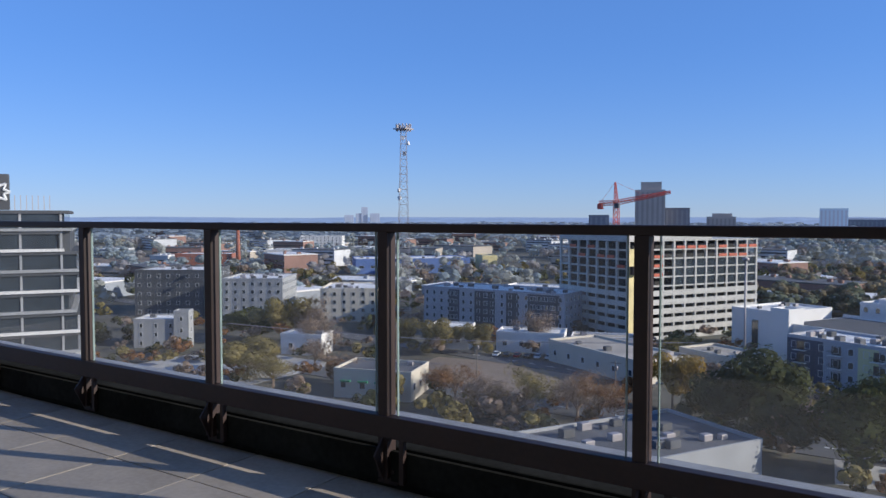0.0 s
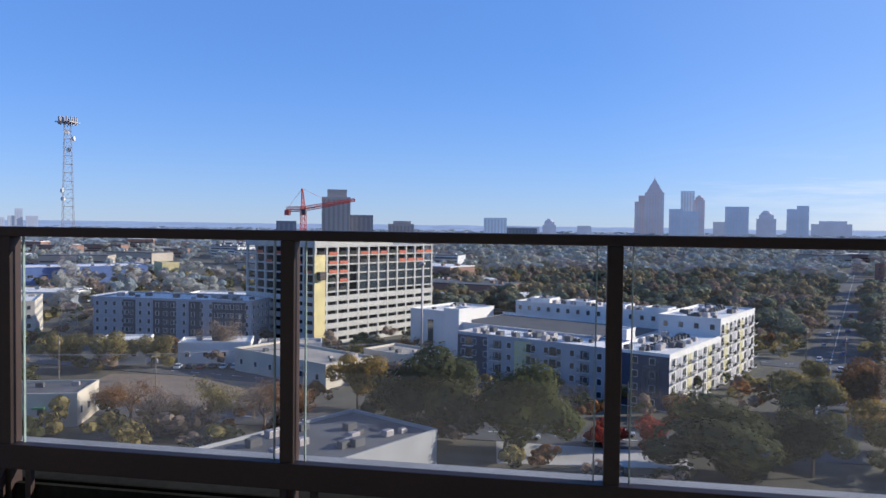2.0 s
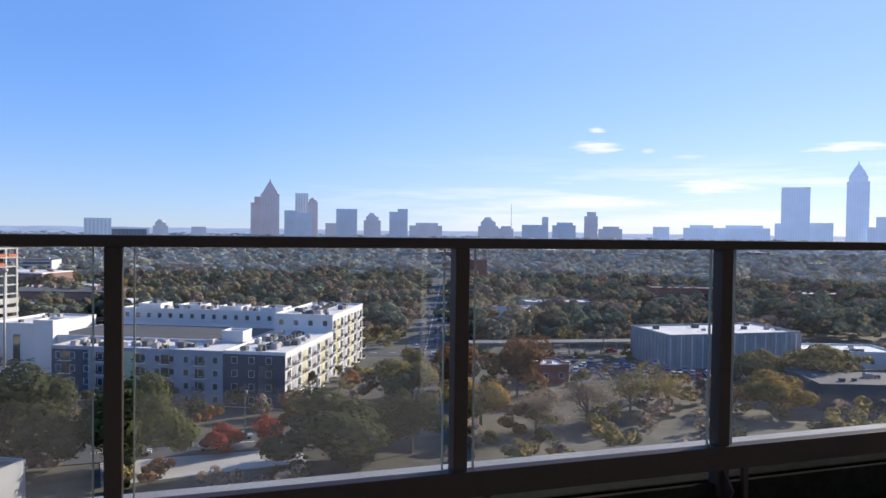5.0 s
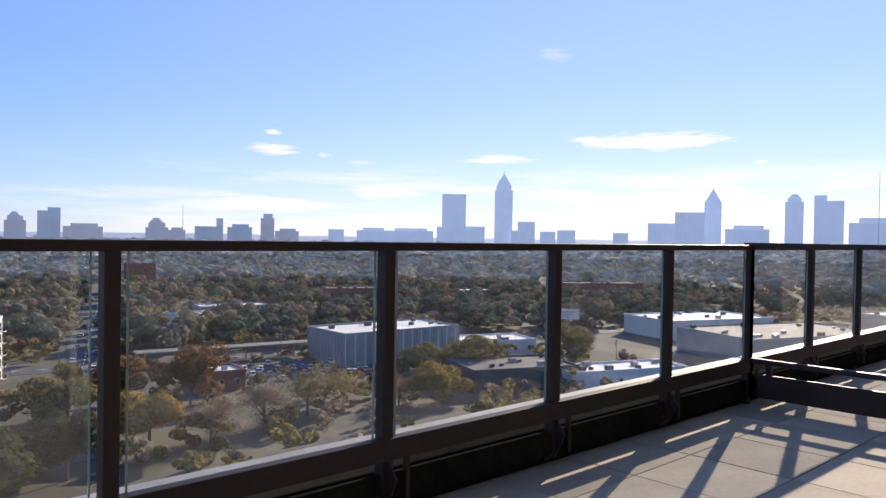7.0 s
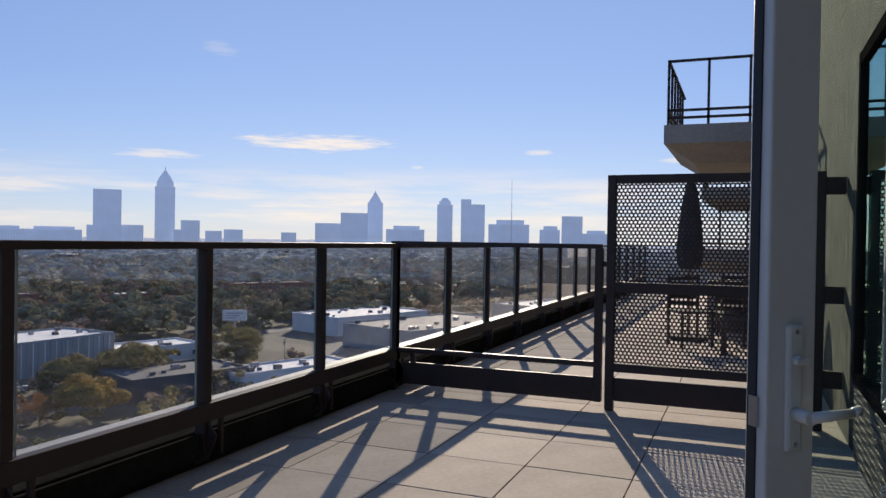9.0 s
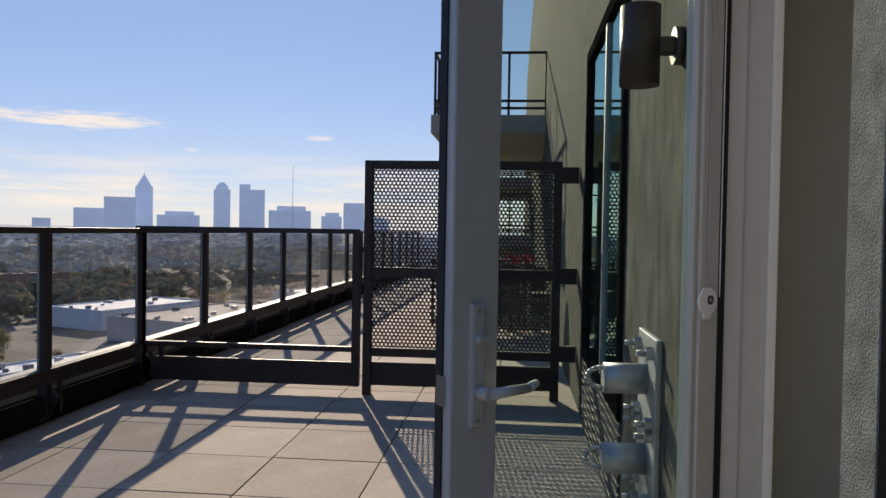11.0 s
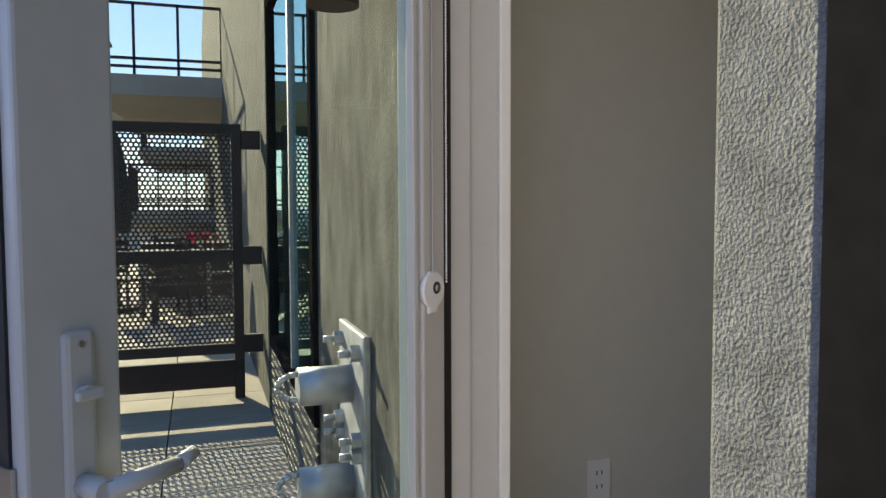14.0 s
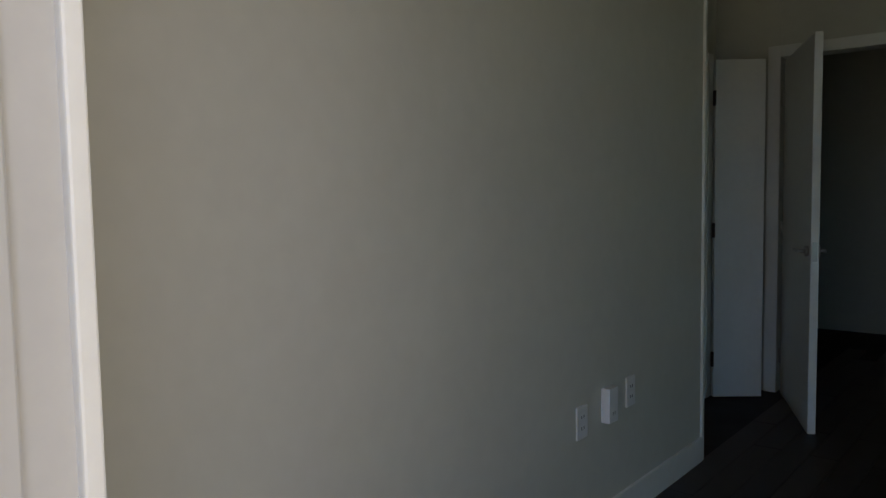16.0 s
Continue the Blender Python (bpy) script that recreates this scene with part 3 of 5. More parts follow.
def garden_table(x, y):
    t = thing("garden_table", "pale garden table beside the closed parasol", "table", pose(x, y, 0))
    part("tabletop", box(-0.45, 0.45, -0.45, 0.45, 0.70, 0.74, bevel=0.008), slab_mat, t)
    for sx_ in (-0.38, 0.38):
        for sy_ in (-0.38, 0.38):
            part("leg", box(sx_ - 0.025, sx_ + 0.025, sy_ - 0.025, sy_ + 0.025, -0.01, 0.70), slab_mat, t)


def garden_chair():
    c = thing("garden_chair", "dark metal garden chair with slatted back", "chair", pose(10.7, 0.1, 0, 0, 0, 200), "chairs round the garden table")
    part("seat", box(-0.22, 0.22, -0.22, 0.22, 0.42, 0.45, bevel=0.006), steel, c)
    for sx_ in (-0.2, 0.2):
        for sy_ in (-0.2, 0.2):
            part("leg", box(sx_ - 0.014, sx_ + 0.014, sy_ - 0.014, sy_ + 0.014, -0.01, 0.9 if sy_ > 0 else 0.43), steel, c)
    for i in range(5):
        part("slat", box(-0.2, 0.2, 0.19, 0.21, 0.5 + i * 0.08, 0.55 + i * 0.08), steel, c)
    return c


garden_table(11.2, 0.0)
ch = garden_chair()
for x_, y_, r_ in ((11.9, 0.1, 100), (11.2, -0.50, 10), (10.75, 0.62, 300)):
    copy_thing(ch, pose(x_, y_, 0, 0, 0, r_))
for x_, y_, L_ in ((12.9, -0.15, 1.3),):
    pl = thing("planter_box", "dark red planter box with red flowers", "planter", pose(x_, y_, 0))
    part("box", box(-0.3, 0.3, -L_ / 2, L_ / 2, -0.01, 0.75, bevel=0.01), redwood, pl)
    bm = bmesh.new()
    for k in range(40):
        c_ = Vector((random.uniform(-0.24, 0.24), random.gauss(-0.1, 0.11), 0.76 + random.random() * 0.14))
        q = Euler((random.random() * 6, random.random() * 6, random.random() * 6)).to_matrix()
        bm.faces.new([bm.verts.new(c_ + q @ Vector(v)) for v in ((-0.04, -0.03, 0), (0.04, -0.03, 0), (0.04, 0.03, 0.01), (-0.04, 0.03, 0.01))])
    part("flower_mass", bm, red_fabric, pl)["kind"] = "stuff"


bench = thing("garden_bench", "low red-brown wooden bench on the neighbouring terrace", "bench", pose(10.2, -0.28, 0))
for k in range(4):
    part("seat_slat", box(-0.20 + k * 0.105, -0.105 + k * 0.105, -0.55, 0.55, 0.40, 0.43, bevel=0.006), redwood, bench)
for sx_ in (-0.16, 0.18):
    for sy_ in (-0.48, 0.48):
        part("leg", box(sx_ - 0.03, sx_ + 0.03, sy_ - 0.03, sy_ + 0.03, -0.004, 0.40, bevel=0.004), redwood, bench)


def balcony(x, y, z, L, D, label):
    b = thing("balcony", label, "balcony", pose(x, y, z))
    bm = bmesh.new()
    lo = [(0.55, -0.45), (L, -0.45), (L, -D), (0.55, -D)]
    vs = [bm.verts.new((px, py, -0.58)) for px, py in lo] + [bm.verts.new((px, py, -0.30)) for px, py in ((0, 0), (L, 0), (L, -D), (0, -D))]
    bm.faces.new(vs[:4][::-1])
    for k in range(4):
        bm.faces.new((vs[k], vs[(k + 1) % 4], vs[4 + (k + 1) % 4], vs[4 + k]))
    box(0, L, -D, 0, -0.30, 0.0, bm)
    part("slab", bm, slab_mat, b)
    n_ = 3
    ys = [-0.06 - i * (D - 0.1) / n_ for i in range(n_ + 1)]
    for yy in ys:
        part("post", box(0.04, 0.08, yy - 0.02, yy + 0.02, 0.0, 1.05), steel, b)
    for i in range(1, 6):
        part("post", box(0.06 + i * L / 6 - 0.02, 0.06 + i * L / 6 + 0.02, -0.08, -0.04, 0.0, 1.05), steel, b)
    for z0 in (0.10, 0.22, 1.02):
        part("rail", box(0.04, 0.08, -D, -0.04, z0, z0 + 0.04), steel, b)
        part("rail", box(0.04, L, -0.08, -0.04, z0, z0 + 0.04), steel, b)
    return b


balcony(13.4, 1.25, 3.22, 3.4, 1.95, "projecting concrete balcony with dark steel railing")
balcony(20.0, 1.25, 1.2, 3.0, 1.95, "lower concrete balcony with dark railing further along")
balcony(24.5, 1.25, 3.0, 3.0, 1.95, "far concrete balcony with dark railing")
struct("wall_far_facade", box(13.0, 40.0, -6.0, FACADE, -20, 9.0), concrete, "concrete facade further along the building")
struct("building_below", box(-9.2, 13.0, -12.0, 3.04, -43.0, -0.302), concrete, "body of the building under the terrace")
struct("building_rear", box(-9.2, 13.0, -12.0, -8.14, -0.3, 9.0), concrete, "rear of the building")
struct("roof", box(-9.2, 13.0, -12.0, WALL_IN, 9.002, 9.3), concrete, "roof of the building")
struct("wall_end", box(-9.5, -9.202, -12.0, FACADE, -0.3, 9.0), concrete, "end wall of the building")

# ---- the city below ----
G = -43.0
rng = np.random.default_rng(7)
ground_mat = M("ground_mixed", (0.085, 0.078, 0.058), 0.95, 0.6, 0.02, 0.0)
asphalt = M("asphalt", (0.085, 0.085, 0.088), 0.9, 0.25, 0.15)
dirt = M("bare_brown_lot", (0.22, 0.165, 0.12), 0.95, 0.25, 0.08)
pale_lot = M("pale_concrete_lot", (0.42, 0.40, 0.37), 0.9, 0.2, 0.1)
line_white = M("road_paint", (0.7, 0.7, 0.68), 0.7, 0.1, 1.0)
roof_white = M("white_roof_membrane", (0.78, 0.74, 0.69), 0.8, 0.14, 0.12)
roof_dark = M("dark_roof_felt", (0.10, 0.10, 0.105), 0.9, 0.3, 0.15)
roof_tan = M("tan_gravel_roof", (0.40, 0.35, 0.29), 0.9, 0.2, 0.15)
wall_white = M("white_render", (0.72, 0.69, 0.655), 0.85, 0.1, 0.15, streak=0.4)
wall_navy = M("navy_cladding", (0.048, 0.058, 0.095), 0.7, 0.2, 0.2)
wall_yellow = M("pale_yellow_render", (0.62, 0.56, 0.30), 0.85, 0.1, 0.2)
wall_lilac = M("pale_blue_grey_render", (0.40, 0.39, 0.41), 0.85, 0.1, 0.2)
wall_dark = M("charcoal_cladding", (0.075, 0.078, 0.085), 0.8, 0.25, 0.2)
wall_beige = M("beige_render", (0.55, 0.49, 0.40), 0.85, 0.12, 0.2)
wall_grey = M("grey_cladding", (0.33, 0.33, 0.33), 0.85, 0.15, 0.2)
wall_brick = M("red_brick", (0.33, 0.12, 0.08), 0.9, 0.25, 0.5)
raw_concrete = M("raw_concrete_frame", (0.50, 0.48, 0.44), 0.9, 0.15, 0.25)
insulation = M("yellow_sheathing", (0.66, 0.55, 0.27), 0.8, 0.2, 0.4)
orange_net = M("orange_safety_net", (0.52, 0.13, 0.075), 0.8, 0.25, 0.5)
# near-black that paints the shade inside open storeys
shade_core_mat = M("painted_inner_shade", (0.018, 0.018, 0.02), 0.8, 0.3, 0.3)
city_glass = M("building_glass", (0.035, 0.045, 0.055), 0.08, 0.3, 0.3, spec=0.9)
frame_white = M("window_frame_white", (0.6, 0.6, 0.6), 0.6, 0.1, 0.5)
blue_metal = M("blue_metal_wall", (0.10, 0.17, 0.38), 0.6, 0.15, 0.2)
canopy_mat = M("weathered_canopy_roof", (0.20, 0.19, 0.175), 0.9, 0.25, 0.3)
crane_red = M("red_crane_paint", (0.55, 0.09, 0.06), 0.5, 0.2, 0.5)
mast_white = M("galvanised_mast", (0.36, 0.325, 0.32), 0.5, 0.15, 0.5, metal=0.3)
pole_wood = M("grey_wood_pole", (0.20, 0.17, 0.14), 0.9, 0.2, 1.0)
# air haze over the skyline is mixed into these colours and their emission
tower_brown = M("haze_tinted_granite", (0.35, 0.33, 0.375), 0.7, 0.1, 0.02, emit=0.24)
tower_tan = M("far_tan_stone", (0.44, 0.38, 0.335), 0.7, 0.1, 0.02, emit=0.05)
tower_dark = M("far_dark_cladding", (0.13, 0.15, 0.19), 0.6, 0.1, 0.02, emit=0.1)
tower_blue = M("haze_tinted_blue_glass", (0.26, 0.36, 0.50), 0.4, 0.1, 0.02, emit=0.25)
tower_glass = M("haze_tinted_pale_glass", (0.36, 0.47, 0.58), 0.3, 0.1, 0.02, emit=0.25)
tower_grey = M("haze_tinted_grey_stone", (0.30, 0.34, 0.43), 0.7, 0.1, 0.02, emit=0.32)
tower_haze = M("haze_tinted_tower", (0.34, 0.44, 0.60), 0.8, 0.06, 0.02, emit=0.43)
tower_strip = M("haze_tinted_windows", (0.31, 0.41, 0.58), 0.8, 0.06, 0.02, emit=0.42)
# the hills' blue and their glow are painted-in distance haze
hill_mat = M("haze_tinted_hills", (0.20, 0.27, 0.38), 1.0, 0.15, 0.01, emit=0.25)


def raw(name, verts, faces, mats, idx=None):
    me = bpy.data.meshes.new(name)
    me.from_pydata([tuple(v) for v in verts], [], [tuple(f) for f in faces])
    for m in mats if isinstance(mats, (list, tuple)) else [mats]:
        me.materials.append(m)
    if idx is not None:
        me.polygons.foreach_set("material_index", idx)
    return me


bm = bmesh.new()
bmesh.ops.create_grid(bm, x_segments=40, y_segments=40, size=4900, matrix=Matrix.Translation((0, 0, G)))
struct("ground", bm, ground_mat, "wooded city ground reaching to the horizon")


def strip(name, p, q, w, mat, lift, label, dashed=False):
    """A flat band of paving from p to q on the ground."""
    p, q = Vector((*p, 0)), Vector((*q, 0))
    u = (q - p).normalized()
    n_ = Vector((-u.y, u.x, 0)) * w / 2
    bm = bmesh.new()
    a = [p - n_, q - n_, q + n_, p + n_]
    lo = [bm.verts.new((v.x, v.y, G - 0.2)) for v in a]
    hi = [bm.verts.new((v.x, v.y, G + lift)) for v in a]
    bm.faces.new(hi)
    for k in range(4):
        bm.faces.new((lo[k], lo[(k + 1) % 4], hi[(k + 1) % 4], hi[k]))
    o = struct(name, bm, mat, label)
    if dashed:
        bm, s, L = bmesh.new(), 0.0, (q - p).length
        while s < L - 3:
            c = p + u * s
            bm.faces.new([bm.verts.new((v.x, v.y, G + lift + 0.03)) for v in (c - n_ * 0.03, c + u * 3 - n_ * 0.03, c + u * 3 + n_ * 0.03, c + n_ * 0.03)])
            s += 7.0
        o2 = link("lane_line", bm, line_white, o)
    return o


strip("road", (49, 165), (340, 985), 15, asphalt, 0.10, "straight asphalt avenue running away through the trees", True)
strip("road_cross", (-20, 285), (62, 268), 12, asphalt, 0.12, "asphalt side street behind the apartments")
strip("road_street", (62, 262), (330, 205), 13, asphalt, 0.14, "asphalt cross street with parked cars", True)
strip("road_front", (-150, 160), (60, 158), 13, asphalt, 0.16, "asphalt street in front of the apartments", True)
strip("road_left", (-380, 240), (-60, 196), 10, asphalt, 0.18, "asphalt street on the left of the city", True)
strip("road_right", (190, 120), (700, 330), 14, asphalt, 0.2, "asphalt street past the warehouses", True)
strip("pavement_lot", (-128, 178), (-78, 186), 36, dirt, 0.08, "bare brown vacant lot")
strip("pavement_cars", (104, 212), (150, 205), 34, asphalt, 0.07, "asphalt car park")
strip("pavement_cars_2", (150, 170), (215, 150), 40, asphalt, 0.06, "asphalt car park by the warehouse")
strip("pavement_pale", (-14, 146), (22, 150), 16, pale_lot, 0.09, "pale concrete forecourt under the trees")
strip("pavement_left", (-200, 150), (-150, 150), 40, pale_lot, 0.05, "pale yard")
strip("field", (-800, 420), (-430, 560), 120, dirt, 0.05, "open brown field far off")


def window_mesh(w, h, name="window"):
    """A window seen from -y: a frame ring standing proud with the pane set back in it."""
    v, f, idx = [], [], []

    def bx(x0, x1, y0, y1, z0, z1, mi):
        b = len(v)
        v.extend([(x0, y0, z0), (x1, y0, z0), (x1, y1, z0), (x0, y1, z0), (x0, y0, z1), (x1, y0, z1), (x1, y1, z1), (x0, y1, z1)])
        for q in ((0, 1, 5, 4), (1, 2, 6, 5), (2, 3, 7, 6), (3, 0, 4, 7), (4, 5, 6, 7), (3, 2, 1, 0)):
            f.append([b + k for k in q])
            idx.append(mi)
    t = 0.10
    bx(-w / 2, -w / 2 + t, -0.14, 0, 0, h, 0)
    bx(w / 2 - t, w / 2, -0.14, 0, 0, h, 0)
    bx(-w / 2 + t, w / 2 - t, -0.14, 0, 0, t, 0)
    bx(-w / 2 + t, w / 2 - t, -0.14, 0, h - t, h, 0)
    bx(-w / 2 + t, w / 2 - t, -0.05, 0, t, h - t, 1)
    return v, f, idx


WINDOWS = {}


def get_window(w, h, fm):
    key = (w, h, fm.name)
    if key not in WINDOWS:
        v, f, idx = window_mesh(w, h)
        WINDOWS[key] = raw("window", v, f, [fm, city_glass], idx)
    return WINDOWS[key]


def faces_of(L, W):
    return (((0, 0), 0, L), ((0, W), -90, W), ((L, 0), 90, W))


def block(name, label, x, y, ang, L, W, H, wall, roof, floors, bay, win=(1.5, 1.7), sides=(0, 1, 2), single=True, fm=None, category="building", roofkit=6, base=0.0, skip=None):
    """A flat-roofed building: body, parapet, rooftop units and windows on the faces seen."""
    b = thing(name, label, category, pose(x, y, G, 0, 0, ang))
    part("wall", box(0, L, 0, W, 0, H), wall, b)
    bm = box(0.3, L - 0.3, 0.3, W - 0.3, H + 0.004, H + 0.2)
    part("roof", bm, roof, b)
    bm = box(-0.08, L + 0.08, -0.08, 0.28, H + 0.002, H + 0.8)
    box(-0.08, L + 0.08, W - 0.28, W + 0.08, H + 0.002, H + 0.8, bm)
    box(-0.08, 0.28, 0.28, W - 0.28, H + 0.002, H + 0.8, bm)
    box(L - 0.28, L + 0.08, 0.28, W - 0.28, H + 0.002, H + 0.8, bm)
    part("parapet", bm, wall, b)
    for k in range(roofkit):
        ux, uy, s = rng.uniform(2, max(2.1, L - 3)), rng.uniform(2, max(2.1, W - 3)), rng.uniform(0.8, 1.8)
        bm = box(ux, ux + s * 1.4, uy, uy + s, H + 0.2, H + 0.2 + s * 0.8, bevel=0.05)
        box(ux + 0.1 * s, ux + 1.3 * s, uy + 0.1 * s, uy + 0.9 * s, H + 0.2 + s * 0.8, H + 0.26 + s * 0.8, bm)
        part("roof_unit", bm, mast_white if k % 2 else roof_dark, b)
    fh = (H - base) / max(floors, 1)
    vs, fs, ids = [], [], []
    me = get_window(win[0], win[1], fm or frame_white)
    wv, wf, wi = window_mesh(*win)
    for side, (o, a, run) in enumerate(faces_of(L, W)):
        if side not in sides or not floors:
            continue
        n_ = max(1, int(run / bay))
        for i in range(n_):
            for j in range(floors):
                if skip and skip(side, i, j, n_):
                    continue
                m = pose(o[0], o[1], 0, 0, 0, a) @ pose((i + 0.5) * run / n_, -0.002, base + fh * (j + 0.5) - win[1] / 2)
                if single:
                    w = new("window", me)
                    w.parent, w.matrix_local = b, m
                else:
                    k0 = len(vs)
                    vs.extend(tuple(m @ Vector(q)) for q in wv)
                    fs.extend([k0 + q for q in f] for f in wf)
                    ids.extend(wi)
    if vs:
        ob = new("windows", raw("windows", vs, fs, [fm or frame_white, city_glass], ids))
        ob.parent = b
        ob["kind"] = "stuff"
    return b


# apartments on the corner, seen from their two outer faces
AX, AY, AA = 23.3, 184.8, 63.2
E1 = Vector((math.cos(radians(AA)), math.sin(radians(AA)), 0))
E2 = Vector((-E1.y, E1.x, 0))


def loc(u, v):
    p = Vector((AX, AY, 0)) + E1 * u + E2 * v
    return p.x, p.y


def panel_on(b, side_origin, ang, x0, x1, z0, z1, mat, name="cladding"):
    o = link(name, box(x0, x1, -0.07, -0.004, z0, z1), mat, b)
    o.matrix_local = pose(*side_origin, 0, 0, 0, ang)
    return o


BAL = None


def apt_balcony(b, origin, ang, x, z):
    global BAL
    if BAL is None:
        v, f, idx = [], [], []
        bm = box(-1.6, 1.6, -1.3, 0, -0.15, 0.0)
        box(-1.6, 1.6, -1.3, -1.24, 0.95, 1.02, bm, mat=1)
        for k in range(13):
            xx = -1.55 + k * 3.1 / 12
            box(xx - 0.025, xx + 0.025, -1.29, -1.25, 0, 0.96, bm, mat=1)
        box(-1.6, -1.55, -1.3, 0, 0.95, 1.02, bm, mat=1)
        box(1.55, 1.6, -1.3, 0, 0.95, 1.02, bm, mat=1)
        box(-1.2, 1.2, -0.03, 0.0, 0.05, 2.2, bm, mat=2)
        BAL = bpy.data.meshes.new("balcony")
        bm.to_mesh(BAL)
        bm.free()
        for m in (wall_white, dark_frame, city_glass):
            BAL.materials.append(m)
    o = new("balcony", BAL)
    o.parent, o.matrix_local = b, pose(*origin, 0, 0, 0, ang) @ pose(x, -0.08, z)


a1 = block("apartment_building", "white and yellow apartment block with white flat roof", *loc(0, 0), AA, 40, 16, 13.2, wall_white, roof_white, 4, 4.0, sides=(0,), roofkit=26)
for k, x0 in enumerate((5, 13, 21, 29, 36)):
    panel_on(a1, (0, 0), 0, x0, x0 + 3.2, 0.2, 12.4, wall_yellow if k % 2 else wall_lilac)
for j in range(4):
    for x0 in (2.5, 10.5, 18.5, 26.5, 34.0):
        apt_balcony(a1, (0, 0), 0, x0, 0.4 + 3.3 * j)
panel_on(a1, (0, 16), -90, 0.0, 16.0, 0.2, 13.98, wall_navy)
for j in range(4):
    for k in range(3):
        w = new("window", get_window(1.5, 1.7, frame_white))
        w.parent, w.matrix_local = a1, pose(0, 16, 0, 0, 0, -90) @ pose(3 + k * 4.4, -0.075, 1.0 + 3.3 * j)
panel_on(a1, (0, 16), -90, 9.2, 13.5, 3.0, 10.5, wall_grey, "glazed_bay")
a2 = block("apartment_building", "pale blue-grey apartment block with balconies and yellow panels", *loc(0, 16.1), AA, 16, 46, 13.0, wall_lilac, roof_white, 4, 3.6, sides=(1,), roofkit=22)
for x0, mt in ((4, wall_lilac), (22, wall_yellow), (36, wall_navy), (41, wall_navy)):
    panel_on(a2, (0, 46), -90, 46 - x0 - 5, 46 - x0, 0.2, 12.9, mt)
for j in range(4):
    for x0 in (4.0, 13.5, 24.0, 31.0, 40.0):
        apt_balcony(a2, (0, 46), -90, x0, 0.4 + 3.25 * j)
a3 = block("apartment_building", "taller white apartment wing with yellow bays", *loc(40.1, 0), AA, 36, 18, 18.0, wall_white, roof_white, 5, 4.0, sides=(0, 1), roofkit=26)
for k, x0 in enumerate((4, 12, 20, 28)):
    panel_on(a3, (0, 0), 0, x0, x0 + 3.2, 0.2, 16.5, wall_yellow if k % 2 == 0 else wall_lilac)
for j in range(5):
    for x0 in (2.0, 10.0, 18.0, 26.0, 33.5):
        apt_balcony(a3, (0, 0), 0, x0, 0.4 + 3.5 * j)
block("apartment_building", "white apartment wing behind the parking deck", *loc(62, 18.2), AA, 15, 62, 16.0, wall_white, roof_white, 5, 3.8, sides=(1,), roofkit=30)
for k in range(4):
    block("roof_penthouse", "white rooftop stair house", *loc(64 + k, 24 + k * 15), AA, 8, 8, 17.0, wall_white, roof_white, 0, 5, sides=(), roofkit=2)


def cooling_row(b, x0, x1, y, z, n_):
    """A row of small dark cooling units along the middle of a flat roof."""
    bm = box(-0.45, 0.45, -0.4, 0.4, 0.0, 0.85, bevel=0.05)
    rod((0, 0, 0.85), (0, 0, 0.92), 0.32, bm, 10)
    me = bpy.data.meshes.new("cooling_unit")
    bm.to_mesh(me)
    bm.free()
    me.materials.append(wall_dark)
    for k in range(n_):
        o = new("cooling_unit", me)
        o.parent, o.location = b, (x0 + (x1 - x0) * k / (n_ - 1) + rng.uniform(-0.3, 0.3), y + (0.7 if k % 2 else -0.7), z)


cooling_row(a1, 5, 36, 8.0, 13.41, 26)
cooling_row(a3, 4, 33, 9.0, 18.21, 24)
cooling_row(a2, 7.5, 8.5, 12.0, 13.21, 3)

def deck_building(name, label, x, y, ang, L, W, H, levels, wall):
    """Open parking levels: spandrels, columns and slots between, backed by a core painted shade-dark."""
    b = thing(name, label, "parking deck", pose(x, y, G, 0, 0, ang))
    part("core", box(0.6, L - 0.6, 0.6, W - 0.6, 0, H - 0.4), shade_core_mat, b)
    fh = H / levels
    for j in range(levels):
        bm = box(0, L, 0, W, j * fh + fh * 0.42, (j + 1) * fh)
        part("spandrel", bm, wall, b)
    n1, n2 = int(L / 7), int(W / 7)
    for i in range(n1 + 1):
        part("column", box(i * (L - 0.8) / n1, i * (L - 0.8) / n1 + 0.8, -0.1, 0.55, 0, H + 0.9), wall, b)
    for i in range(n2 + 1):
        part("column", box(-0.1, 0.55, i * (W - 0.8) / n2, i * (W - 0.8) / n2 + 0.8, 0, H + 0.9), wall, b)
    part("deck", box(0.7, L - 0.7, 0.7, W - 0.7, H + 0.004, H + 0.05), asphalt, b)
    bm = box(0, L, -0.05, 0.3, H + 0.003, H + 1.0)
    box(-0.05, 0.3, 0.3, W, H + 0.003, H + 1.0, bm)
    box(L - 0.3, L, 0.3, W, H + 0.003, H + 1.0, bm)
    part("parapet", bm, wall, b)
    return b


deck_building("parking_deck", "white parking deck with dark slots behind the apartments", *loc(22, 20), AA, 34, 62, 12.0, 4, wall_white)
block("stair_tower", "white stair tower of the parking deck", *loc(18, 18.5), AA, 6, 6, 15.5, wall_white, roof_white, 0, 5, roofkit=0)
block("stair_tower", "white stair tower of the parking deck", *loc(20, 76), AA, 7, 6, 16.5, wall_white, roof_white, 0, 5, roofkit=0)
block("white_hall", "plain white hall with one dark opening", *loc(30, 86), AA, 26, 18, 14.0, wall_white, roof_white, 1, 14, (2.6, 9.0), sides=(1,), roofkit=4)

